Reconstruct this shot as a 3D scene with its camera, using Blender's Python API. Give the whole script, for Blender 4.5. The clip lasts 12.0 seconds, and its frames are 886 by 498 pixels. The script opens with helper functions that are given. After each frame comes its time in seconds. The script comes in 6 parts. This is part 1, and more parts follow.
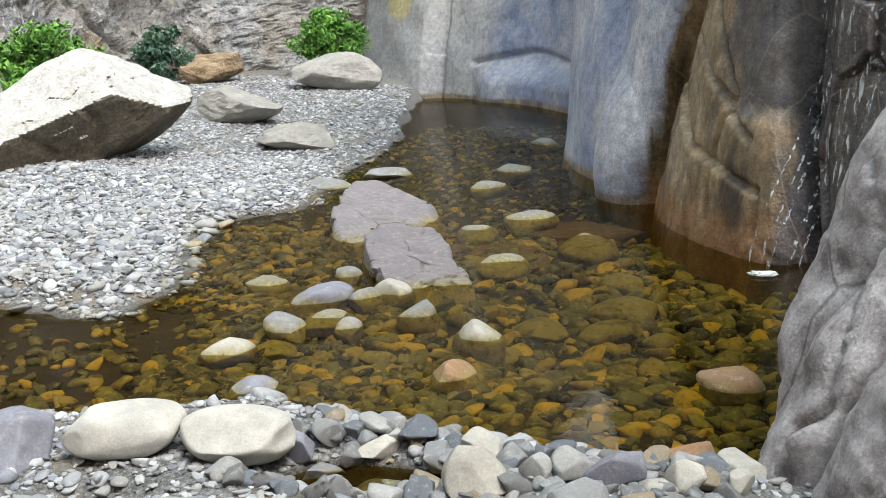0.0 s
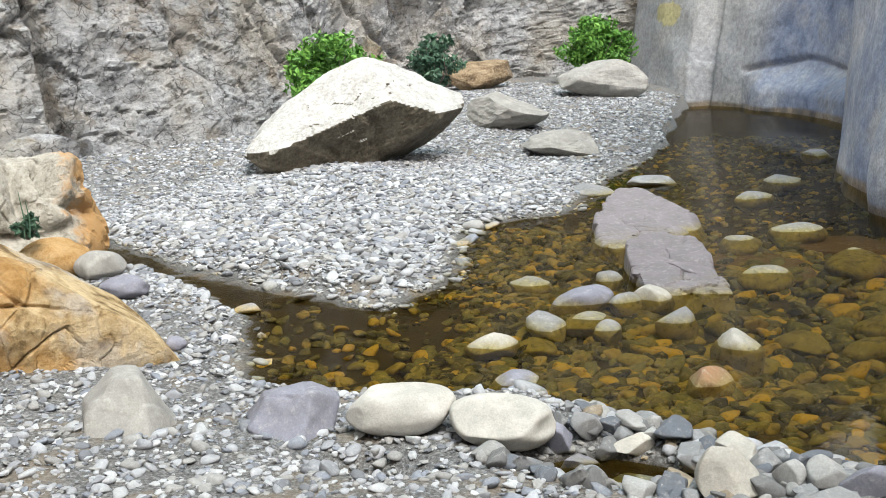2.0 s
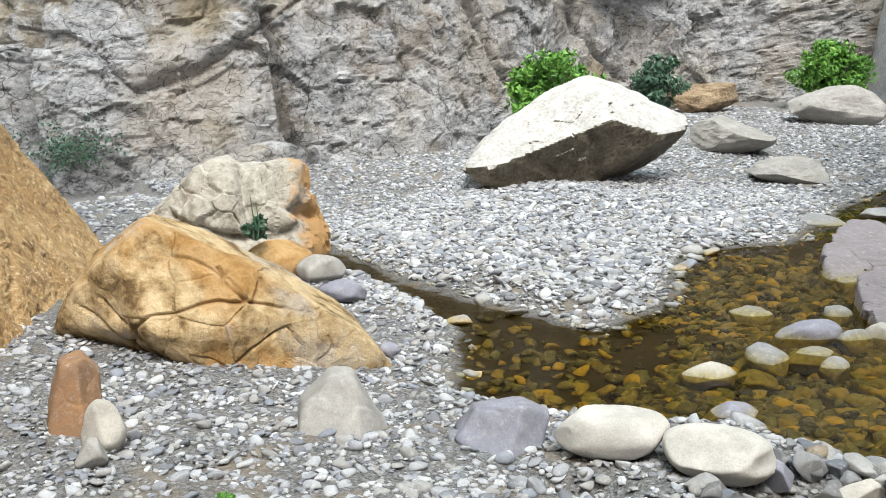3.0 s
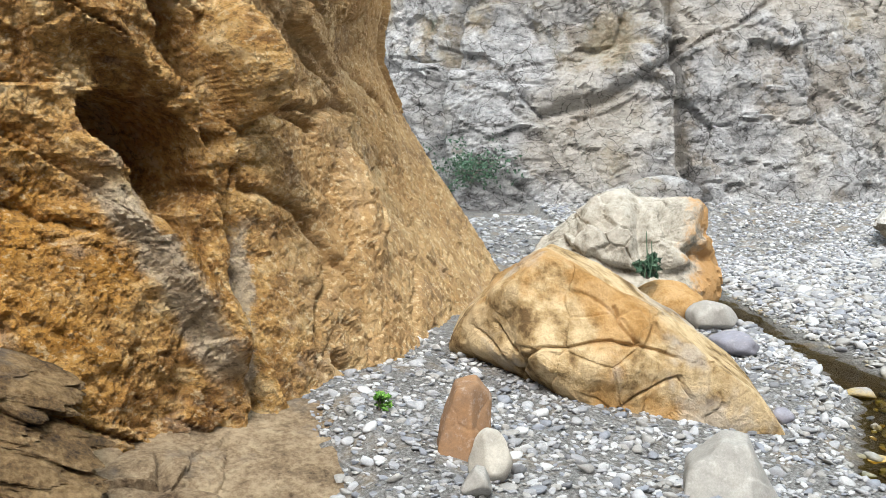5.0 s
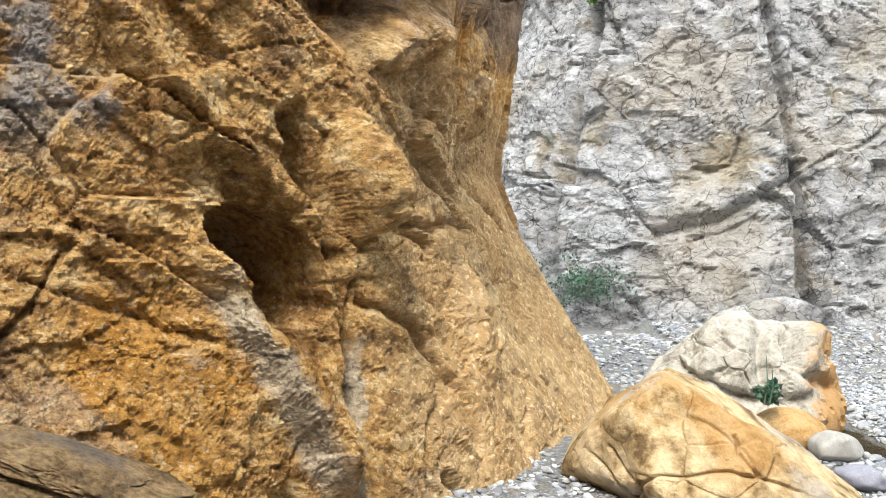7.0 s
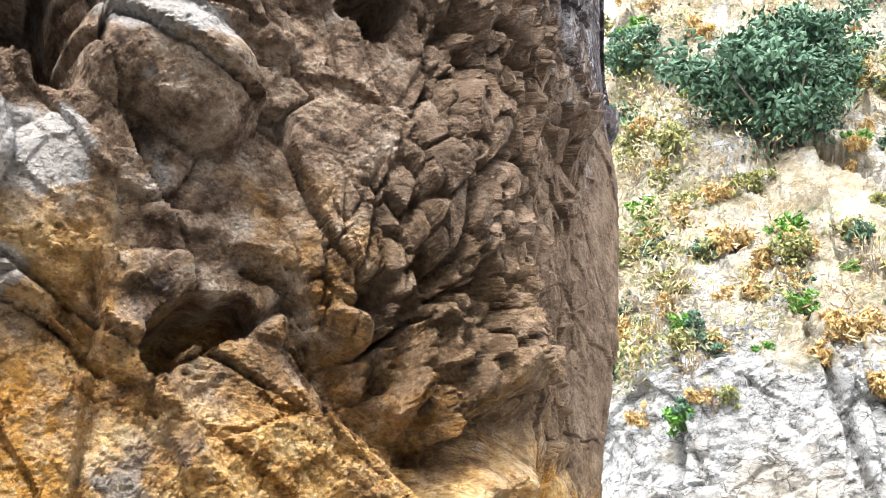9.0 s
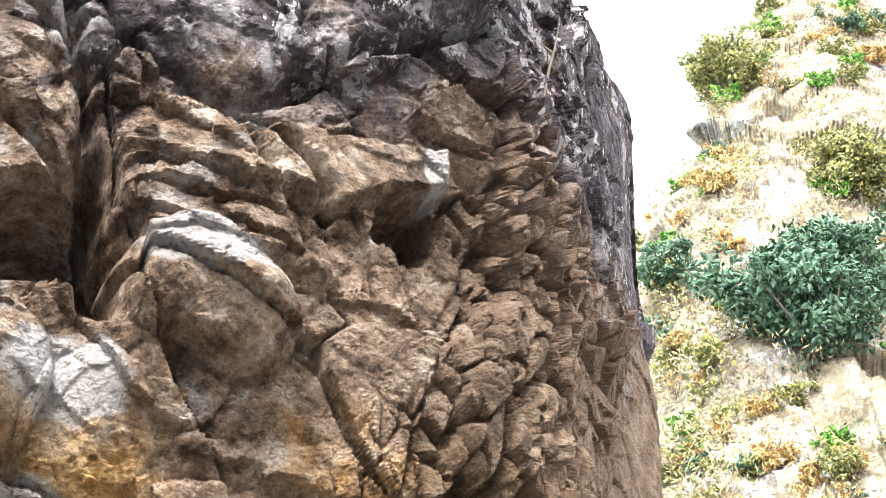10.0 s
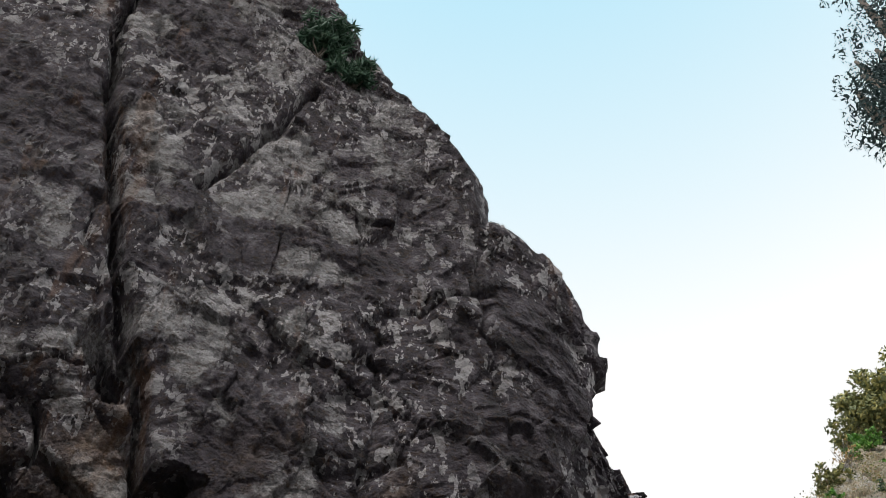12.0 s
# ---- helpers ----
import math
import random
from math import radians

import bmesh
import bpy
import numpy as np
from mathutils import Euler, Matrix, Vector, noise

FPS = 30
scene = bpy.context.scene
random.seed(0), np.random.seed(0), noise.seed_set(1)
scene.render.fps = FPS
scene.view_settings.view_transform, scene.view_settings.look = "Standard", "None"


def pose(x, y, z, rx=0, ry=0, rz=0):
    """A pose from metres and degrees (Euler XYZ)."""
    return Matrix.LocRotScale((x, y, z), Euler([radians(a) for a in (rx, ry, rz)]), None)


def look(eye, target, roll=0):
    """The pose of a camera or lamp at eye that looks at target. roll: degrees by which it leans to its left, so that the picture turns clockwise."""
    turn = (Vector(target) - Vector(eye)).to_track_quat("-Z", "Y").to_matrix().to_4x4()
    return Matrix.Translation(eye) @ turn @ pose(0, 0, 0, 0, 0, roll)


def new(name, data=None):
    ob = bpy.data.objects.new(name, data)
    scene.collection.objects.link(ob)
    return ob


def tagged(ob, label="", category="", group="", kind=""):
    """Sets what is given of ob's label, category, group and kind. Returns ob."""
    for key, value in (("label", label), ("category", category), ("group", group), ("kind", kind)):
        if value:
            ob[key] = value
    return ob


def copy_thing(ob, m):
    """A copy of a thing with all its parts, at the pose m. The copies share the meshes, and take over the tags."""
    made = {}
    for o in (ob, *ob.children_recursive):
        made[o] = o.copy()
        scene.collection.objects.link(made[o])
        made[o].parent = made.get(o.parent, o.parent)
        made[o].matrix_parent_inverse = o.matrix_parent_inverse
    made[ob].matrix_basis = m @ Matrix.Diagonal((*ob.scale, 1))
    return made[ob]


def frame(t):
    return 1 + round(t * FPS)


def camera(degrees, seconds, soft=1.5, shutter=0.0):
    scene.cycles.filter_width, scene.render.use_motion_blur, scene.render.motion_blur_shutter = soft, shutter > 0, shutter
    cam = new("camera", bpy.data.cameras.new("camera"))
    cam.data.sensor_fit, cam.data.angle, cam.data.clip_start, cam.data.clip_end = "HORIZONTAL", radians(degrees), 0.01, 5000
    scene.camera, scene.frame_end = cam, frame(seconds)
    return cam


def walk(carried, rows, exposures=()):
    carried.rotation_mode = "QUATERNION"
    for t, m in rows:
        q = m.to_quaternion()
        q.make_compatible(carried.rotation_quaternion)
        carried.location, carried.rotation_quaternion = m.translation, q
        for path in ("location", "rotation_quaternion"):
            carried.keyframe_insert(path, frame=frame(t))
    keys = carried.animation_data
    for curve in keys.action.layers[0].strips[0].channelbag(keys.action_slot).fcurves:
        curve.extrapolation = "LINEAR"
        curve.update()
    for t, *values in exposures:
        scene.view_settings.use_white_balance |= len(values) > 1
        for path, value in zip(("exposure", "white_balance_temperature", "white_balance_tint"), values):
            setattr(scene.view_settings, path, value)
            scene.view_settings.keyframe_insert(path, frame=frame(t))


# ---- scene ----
cam = camera(43.43, 12.0, soft=0.65, shutter=0.0)
walk(cam, [
    (0, look((-0.000, 0.000, 1.500), (-1.3967, 4.6799, 0.4288), -3.63)),
    (0.5, look((-0.004, -0.008, 1.505), (-1.5367, 4.6327, 0.4481), -3.75)),
    (1, look((0.019, -0.076, 1.518), (-1.7388, 4.4875, 0.4754), -4.10)),
    (1.5, look((0.060, -0.168, 1.529), (-2.0054, 4.2697, 0.5071), -4.49)),
    (2, look((0.060, -0.211, 1.537), (-2.3968, 4.0337, 0.5660), -4.10)),
    (2.5, look((0.027, -0.194, 1.522), (-2.8289, 3.8111, 0.6267), -3.46)),
    (3, look((0.002, -0.190, 1.513), (-3.2271, 3.5365, 0.6847), -2.84)),
    (3.5, look((-0.029, -0.185, 1.508), (-3.5980, 3.2299, 0.7362), -2.13)),
    (3.7, look((-0.028, -0.191, 1.509), (-3.7277, 3.0871, 0.7572), -1.86)),
    (5.3, look((-0.214, -0.189, 1.568), (-4.5809, 2.1515, 0.8969), 1.37)),
    (5.5, look((-0.221, -0.184, 1.568), (-4.6221, 2.0956, 0.9064), 1.60)),
    (6, look((-0.216, -0.194, 1.569), (-4.6656, 1.9979, 0.9394), 1.95)),
    (6.5, look((-0.214, -0.202, 1.575), (-4.7161, 1.9141, 1.0757), 2.03)),
    (6.7, look((-0.211, -0.206, 1.582), (-4.7372, 1.8793, 1.1821), 2.06)),
    (8.3, look((-0.231, -0.204, 1.646), (-4.7965, 1.5521, 2.6830), 0.74)),
    (8.5, look((-0.209, -0.210, 1.652), (-4.7477, 1.4947, 2.8759), 0.62)),
    (9, look((-0.210, -0.221, 1.669), (-4.6475, 1.3532, 3.3525), 0.47)),
    (9.5, look((-0.223, -0.220, 1.710), (-4.5182, 1.2121, 3.8319), 0.60)),
    (10, look((-0.212, -0.224, 1.715), (-4.3150, 1.0645, 4.2647), 0.46)),
    (10.5, look((-0.199, -0.226, 1.713), (-4.0595, 0.9163, 4.6781), 0.16)),
    (11, look((-0.180, -0.239, 1.717), (-3.7356, 0.7560, 5.0883), 0.03)),
    (11.5, look((-0.181, -0.244, 1.711), (-3.3576, 0.5849, 5.4826), 0.20)),
    (12, look((-0.181, -0.231, 1.701), (-2.9315, 0.4082, 5.8279), 0.94)),
], exposures=((0.0, 0.06), (3.0, 0.05), (5.3, 0.18), (6.7, 0.37), (8.3, 0.84), (9.5, 1.36), (10.5, 1.50), (11.0, 1.25), (11.5, 0.25), (12.0, -0.95)))

# ---- daylight ----
world = bpy.data.worlds.new("world")
scene.world = world
world.use_nodes = True
wn = world.node_tree.nodes
sky = wn.new("ShaderNodeTexSky")
sky.sky_type = "NISHITA"
sky.sun_disc = False
SUN_TURN, SUN_HEIGHT = 126.0, 56.0  # degrees clockwise from +y, and above the horizon
sky.sun_elevation, sky.sun_rotation = radians(SUN_HEIGHT), radians(SUN_TURN)
sky.air_density, sky.dust_density, sky.ozone_density = 1.0, 4.0, 1.0
haze = wn.new("ShaderNodeMix")
haze.data_type, haze.blend_type = "RGBA", "ADD"
haze.inputs["Factor"].default_value = 1.0
# thin bright cloud, white low down and opening to blue overhead
up, rise, cloud = wn.new("ShaderNodeTexCoord"), wn.new("ShaderNodeSeparateXYZ"), wn.new("ShaderNodeValToRGB")
world.node_tree.links.new(up.outputs["Generated"], rise.inputs[0])
world.node_tree.links.new(rise.outputs[2], cloud.inputs[0])
for e, (at, col) in zip(cloud.color_ramp.elements, ((0.75, (1.0, 0.97, 0.90, 1)), (0.97, (0.33, 0.67, 0.78, 1)))):
    e.position, e.color = at, col
thick = wn.new("ShaderNodeVectorMath")
thick.operation = "SCALE"
thick.inputs["Scale"].default_value = 14.6
world.node_tree.links.new(cloud.outputs[0], thick.inputs[0])
world.node_tree.links.new(thick.outputs["Vector"], haze.inputs["B"])
world.node_tree.links.new(sky.outputs[0], haze.inputs["A"])
world.node_tree.links.new(haze.outputs["Result"], wn["Background"].inputs[0])
wn["Background"].inputs[1].default_value = 0.13

sun = new("sun", bpy.data.lights.new("sun", "SUN"))
sun.data.energy, sun.data.angle, sun.data.color = 3.2, radians(18), (1.0, 0.985, 0.955)
sun.matrix_world = look((math.sin(radians(SUN_TURN)), math.cos(radians(SUN_TURN)), math.tan(radians(SUN_HEIGHT))), (0, 0, 0))


# ---- noise on arrays ----
def hash3(i, seed):
    h = (i[..., 0].astype(np.int64) * 374761393 + i[..., 1].astype(np.int64) * 668265263 + i[..., 2].astype(np.int64) * 2147483647 + seed * 974634777) & 0xFFFFFFFF
    h = ((h ^ (h >> 13)) * 1274126177) & 0xFFFFFFFF
    h = ((h ^ (h >> 16)) * 2246822519) & 0xFFFFFFFF
    return ((h ^ (h >> 15)) & 0xFFFFFF) / float(0xFFFFFF)


def vnoise(p, seed=0):
    i = np.floor(p).astype(np.int64)
    f = p - i
    f = f * f * f * (f * (f * 6 - 15) + 10)
    out = np.zeros(len(p))
    for a in (0, 1):
        for b in (0, 1):
            for c in (0, 1):
                w = (f[:, 0] if a else 1 - f[:, 0]) * (f[:, 1] if b else 1 - f[:, 1]) * (f[:, 2] if c else 1 - f[:, 2])
                out += w * hash3(i + np.array((a, b, c)), seed)
    return out * 2 - 1


def fbm(p, octaves=4, seed=0, gain=0.5, ridged=False):
    out, amp, tot = np.zeros(len(p)), 1.0, 0.0
    for o in range(octaves):
        n = vnoise(p * (2.03 ** o) + o * 7.3, seed + o)
        out += amp * ((1 - 2 * np.abs(n)) if ridged else n)
        tot += amp
        amp *= gain
    return out / tot


def worley(p, seed=0):
    """Distance to the border between cells, a random value of the cell, and a random slope across it."""
    i = np.floor(p).astype(np.int64)
    d1, d2 = np.full(len(p), 9.0), np.full(len(p), 9.0)
    r1, r2 = np.zeros(len(p)), np.zeros(len(p))
    for a in (-1, 0, 1):
        for b in (-1, 0, 1):
            for c in (-1, 0, 1):
                j = i + np.array((a, b, c))
                hx, hy, hz = hash3(j, seed), hash3(j, seed + 11), hash3(j, seed + 23)
                ox, oy, oz = p[:, 0] - j[:, 0] - hx, p[:, 1] - j[:, 1] - hy, p[:, 2] - j[:, 2] - hz
                d = np.sqrt(ox ** 2 + oy ** 2 + oz ** 2)
                near = d < d1
                d2 = np.where(near, d1, np.minimum(d2, d))
                r1 = np.where(near, hx, r1)
                r2 = np.where(near, ox * (hy - 0.5) + oy * (hz - 0.5) + oz * (hx - 0.5), r2)
                d1 = np.where(near, d, d1)
    return d2 - d1, r1, r2, d1


def blocks(p, seed, step, slope, groove, edge=0.12, width=0.05, lump=0.0):
    """Rock broken into tilted blocks with narrow joints; lump: how far each block swells."""
    e, a, b, d = worley(p, seed)
    return (step * (a - 0.5) + slope * b) * smooth(0, edge, e) - groove * np.exp(-(e / width) ** 2) + lump * (0.5 - d)


def smooth(a, b, x):
    t = np.clip((x - a) / (b - a), 0, 1)
    return t * t * (3 - 2 * t)


# ---- materials ----
def ramp(nt, stops):
    n = nt.nodes.new("ShaderNodeValToRGB")
    while len(n.color_ramp.elements) < len(stops):
        n.color_ramp.elements.new(0.5)
    for e, (at, col) in zip(n.color_ramp.elements, stops):
        e.position, e.color = at, (*col, 1)
    return n


def tex(nt, scale, detail=6, rough=0.6, stretch=(1, 1, 1), turn=(0, 0, 0), dist=0.0, kind="noise"):
    co = nt.nodes.new("ShaderNodeNewGeometry")
    mp = nt.nodes.new("ShaderNodeMapping")
    mp.inputs["Scale"].default_value = stretch
    mp.inputs["Rotation"].default_value = [radians(a) for a in turn]
    nt.links.new(co.outputs["Position"], mp.inputs["Vector"])
    if kind == "noise":
        n = nt.nodes.new("ShaderNodeTexNoise")
        n.inputs["Scale"].default_value, n.inputs["Detail"].default_value = scale, detail
        n.inputs["Roughness"].default_value, n.inputs["Distortion"].default_value = rough, dist
        out = n.outputs["Fac"]
    else:
        n = nt.nodes.new("ShaderNodeTexVoronoi")
        n.feature = kind
        n.inputs["Scale"].default_value = scale
        out = n.outputs["Distance"]
    nt.links.new(mp.outputs["Vector"], n.inputs["Vector"])
    return out


def mix(nt, fac, a, b, mode="MIX"):
    n = nt.nodes.new("ShaderNodeMix")
    n.data_type, n.blend_type = "RGBA", mode
    for sock, v in ((n.inputs["Factor"], fac), (n.inputs["A"], a), (n.inputs["B"], b)):
        if isinstance(v, (int, float)):
            sock.default_value = v
        elif isinstance(v, tuple):
            sock.default_value = (*v, 1)
        else:
            nt.links.new(v, sock)
    return n.outputs["Result"]


def mathn(nt, op, a, b=0.0):
    n = nt.nodes.new("ShaderNodeMath")
    n.operation = op
    for sock, v in zip(n.inputs, (a, b)):
        if isinstance(v, (int, float)):
            sock.default_value = v
        else:
            nt.links.new(v, sock)
    return n.outputs[0]


def band(nt, value, lo, hi):
    n = nt.nodes.new("ShaderNodeMapRange")
    n.interpolation_type = "SMOOTHSTEP"
    n.inputs["From Min"].default_value, n.inputs["From Max"].default_value = lo, hi
    nt.links.new(value, n.inputs["Value"])
    return n.outputs["Result"]


def material(name, rough=0.85):
    m = bpy.data.materials.new(name)
    m.use_nodes = True
    nt = m.node_tree
    bsdf = nt.nodes["Principled BSDF"]
    bsdf.inputs["Roughness"].default_value = rough
    bsdf.inputs["Specular IOR Level"].default_value = 0.35
    return m, nt, bsdf


def bump(nt, bsdf, height, strength=0.5, dist=0.02, before=None):
    n = nt.nodes.new("ShaderNodeBump")
    n.inputs["Strength"].default_value, n.inputs["Distance"].default_value = strength, dist
    nt.links.new(height, n.inputs["Height"])
    if before:
        nt.links.new(before, n.inputs["Normal"])
    nt.links.new(n.outputs[0], bsdf.inputs["Normal"])
    return n.outputs[0]


def grain(nt, col, scale, amount=0.5):
    """Fine light and dark speckle over a colour."""
    g = ramp(nt, ((0.36, (0.5 - amount / 2,) * 3), (0.5, (0.5, 0.5, 0.5)), (0.64, (0.5 + amount / 2,) * 3)))
    nt.links.new(tex(nt, scale, 4, 0.7), g.inputs[0])
    return mix(nt, 1.0, col, g.outputs[0], "OVERLAY")


def height_of(nt):
    g = nt.nodes.new("ShaderNodeNewGeometry")
    s = nt.nodes.new("ShaderNodeSeparateXYZ")
    nt.links.new(g.outputs["Position"], s.inputs[0])
    return s.outputs


def chance(nt):
    """A random value for each object and for each loose piece of a joined mesh."""
    a, b = nt.nodes.new("ShaderNodeObjectInfo"), nt.nodes.new("ShaderNodeNewGeometry")
    return mathn(nt, "FRACT", mathn(nt, "ADD", a.outputs["Random"], b.outputs["Random Per Island"]))


def cracks(nt, scale, width, stretch=(1, 1, 1), turn=(0, 0, 0), warp=0.25):
    """1 along thin irregular cracks, 0 elsewhere."""
    co = nt.nodes.new("ShaderNodeNewGeometry")
    n = nt.nodes.new("ShaderNodeTexNoise")
    n.inputs["Scale"].default_value, n.inputs["Detail"].default_value = scale * 1.3, 3
    add = nt.nodes.new("ShaderNodeMix")
    add.data_type, add.blend_type = "RGBA", "LINEAR_LIGHT"
    add.inputs["Factor"].default_value = warp
    mp = nt.nodes.new("ShaderNodeMapping")
    mp.inputs["Scale"].default_value = stretch
    mp.inputs["Rotation"].default_value = [radians(v) for v in turn]
    v = nt.nodes.new("ShaderNodeTexVoronoi")
    v.feature = "DISTANCE_TO_EDGE"
    v.inputs["Scale"].default_value = scale
    nt.links.new(co.outputs["Position"], n.inputs["Vector"])
    nt.links.new(co.outputs["Position"], add.inputs["A"])
    nt.links.new(n.outputs["Color"], add.inputs["B"])
    nt.links.new(add.outputs["Result"], mp.inputs["Vector"])
    nt.links.new(mp.outputs["Vector"], v.inputs["Vector"])
    return band(nt, v.outputs["Distance"], width, 0.0)


def facets(nt, scale, stretch=(1, 1, 1), turn=(0, 0, 0), warp=0.06):
    """Height of broken rock: every cell of an irregular mesh of cells is a plane of its own slope."""
    co, mp = nt.nodes.new("ShaderNodeNewGeometry"), nt.nodes.new("ShaderNodeMapping")
    mp.inputs["Scale"].default_value = [scale * k for k in stretch]
    mp.inputs["Rotation"].default_value = [radians(a) for a in turn]
    nt.links.new(co.outputs["Position"], mp.inputs["Vector"])
    n = nt.nodes.new("ShaderNodeTexNoise")
    n.inputs["Scale"].default_value, n.inputs["Detail"].default_value = 1.7, 4
    nt.links.new(mp.outputs["Vector"], n.inputs["Vector"])
    add = nt.nodes.new("ShaderNodeMix")
    add.data_type, add.blend_type = "RGBA", "LINEAR_LIGHT"
    add.inputs["Factor"].default_value = warp * 4
    nt.links.new(mp.outputs["Vector"], add.inputs["A"])
    nt.links.new(n.outputs["Color"], add.inputs["B"])
    v = nt.nodes.new("ShaderNodeTexVoronoi")
    v.inputs["Scale"].default_value = 1.0
    nt.links.new(add.outputs["Result"], v.inputs["Vector"])
    away, slope, dot = (nt.nodes.new("ShaderNodeVectorMath") for _ in range(3))
    away.operation, slope.operation, dot.operation = "SUBTRACT", "SUBTRACT", "DOT_PRODUCT"
    nt.links.new(add.outputs["Result"], away.inputs[0])
    nt.links.new(v.outputs["Position"], away.inputs[1])
    nt.links.new(v.outputs["Color"], slope.inputs[0])
    slope.inputs[1].default_value = (0.5, 0.5, 0.5)
    nt.links.new(away.outputs["Vector"], dot.inputs[0])
    nt.links.new(slope.outputs["Vector"], dot.inputs[1])
    return dot.outputs["Value"]


def ochre_rock():
    """Ochre limestone, weathered grey with pale lichen higher up."""
    m, nt, b = material("ochre_rock", 0.9)
    big, mid, fine = tex(nt, 0.9, 5, 0.6), tex(nt, 5, 9, 0.72), tex(nt, 24, 6, 0.7, (1, 1, 1.5), (-35, 0, 10))
    strata = tex(nt, 2.6, 9, 0.7, (1, 1, 3.0), (-48, 0, 12), 0.6)
    ochre = ramp(nt, ((0.38, (0.13, 0.058, 0.015)), (0.46, (0.40, 0.21, 0.06)), (0.53, (0.60, 0.36, 0.125)), (0.63, (0.80, 0.61, 0.34))))
    nt.links.new(mathn(nt, "ADD", mathn(nt, "MULTIPLY", strata, 0.5), mathn(nt, "MULTIPLY", mid, 0.5)), ochre.inputs[0])
    rust = mix(nt, mathn(nt, "MULTIPLY", band(nt, big, 0.50, 0.64), 0.75), ochre.outputs[0], (0.50, 0.235, 0.03))
    dusty = mix(nt, mathn(nt, "MULTIPLY", band(nt, tex(nt, 1.7, 7, 0.65, dist=0.8), 0.56, 0.68), 0.4), rust, (0.40, 0.36, 0.32))
    # grey of the upper rock, deepened in colour to look dim against the sky
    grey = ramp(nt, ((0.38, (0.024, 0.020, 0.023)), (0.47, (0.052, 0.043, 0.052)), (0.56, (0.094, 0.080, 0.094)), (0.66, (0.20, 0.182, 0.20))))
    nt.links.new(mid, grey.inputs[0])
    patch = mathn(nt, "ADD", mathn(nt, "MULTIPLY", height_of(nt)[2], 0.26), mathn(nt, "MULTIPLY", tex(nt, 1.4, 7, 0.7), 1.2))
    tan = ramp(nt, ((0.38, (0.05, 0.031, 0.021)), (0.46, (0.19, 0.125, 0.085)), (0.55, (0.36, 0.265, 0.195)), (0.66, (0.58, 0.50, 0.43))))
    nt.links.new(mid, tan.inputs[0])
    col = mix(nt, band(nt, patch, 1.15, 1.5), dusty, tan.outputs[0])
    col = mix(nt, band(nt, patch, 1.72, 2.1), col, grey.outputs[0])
    xyz = height_of(nt)
    wob = mathn(nt, "MULTIPLY", mathn(nt, "SUBTRACT", tex(nt, 2.2, 6, 0.65), 0.5), 1.3)
    along_wall, up_wall = mathn(nt, "ADD", xyz[1], wob), mathn(nt, "ADD", xyz[2], wob)
    brown = mathn(nt, "MULTIPLY", mathn(nt, "MULTIPLY", band(nt, along_wall, 0.9, 1.25), band(nt, up_wall, 2.45, 2.75)), band(nt, up_wall, 5.6, 5.0))
    col = mix(nt, mathn(nt, "MULTIPLY", brown, 0.8), col, mix(nt, mid, (0.025, 0.016, 0.011), (0.32, 0.215, 0.145)))
    streak = mathn(nt, "MULTIPLY", mathn(nt, "MULTIPLY", band(nt, along_wall, -0.15, 0.0), band(nt, along_wall, 0.32, 0.18)), mathn(nt, "MULTIPLY", band(nt, xyz[2], 2.5, 2.2), band(nt, xyz[2], 1.6, 1.9)))
    col = mix(nt, mathn(nt, "MULTIPLY", streak, 0.75), col, mix(nt, fine, (0.14, 0.14, 0.145), (0.46, 0.46, 0.47)))
    # grey dust washed down two runnels of the low face
    for y0, z0, slope, wide, low, high in ((0.78, 1.19, -0.569, 0.12, 0.50, 1.19), (1.36, 0.98, 0.107, 0.05, 0.42, 0.98)):
        line = mathn(nt, "ADD", mathn(nt, "MULTIPLY", mathn(nt, "SUBTRACT", xyz[2], z0), slope), y0)
        off = mathn(nt, "ADD", mathn(nt, "ABSOLUTE", mathn(nt, "SUBTRACT", xyz[1], line)), mathn(nt, "MULTIPLY", mathn(nt, "SUBTRACT", mid, 0.5), 0.25))
        dust = mathn(nt, "MULTIPLY", band(nt, off, wide, wide * 0.4), mathn(nt, "MULTIPLY", band(nt, xyz[2], low - 0.1, low + 0.05), band(nt, xyz[2], high + 0.1, high)))
        col = mix(nt, mathn(nt, "MULTIPLY", dust, 0.8), col, (0.50, 0.43, 0.33))
    pale = mathn(nt, "MULTIPLY", mathn(nt, "MULTIPLY", band(nt, tex(nt, 1.9, 6, 0.62), 0.53, 0.60), band(nt, up_wall, 2.9, 3.4)), band(nt, xyz[1], 0.7, 0.2))
    col = mix(nt, mathn(nt, "MULTIPLY", pale, 0.6), col, mix(nt, mid, (0.22, 0.21, 0.215), (0.66, 0.64, 0.63)))
    # paler grey patches near the tops of single bulges, and one white scar
    for y0, z0, half, high, tone in ((0.05, 4.00, 0.30, 0.13, (0.50, 0.49, 0.49)), (-0.42, 3.40, 0.24, 0.20, (0.52, 0.51, 0.51)), (-0.50, 2.95, 0.16, 0.10, (0.46, 0.45, 0.44)), (1.08, 4.80, 0.08, 0.14, (0.58, 0.56, 0.55))):
        dy, dz = (mathn(nt, "DIVIDE", mathn(nt, "SUBTRACT", c, c0), r0) for c, c0, r0 in ((xyz[1], y0, half), (xyz[2], z0, high)))
        reach = mathn(nt, "ADD", mathn(nt, "ADD", mathn(nt, "MULTIPLY", dy, dy), mathn(nt, "MULTIPLY", dz, dz)), mathn(nt, "MULTIPLY", mathn(nt, "SUBTRACT", mid, 0.5), 2.4))
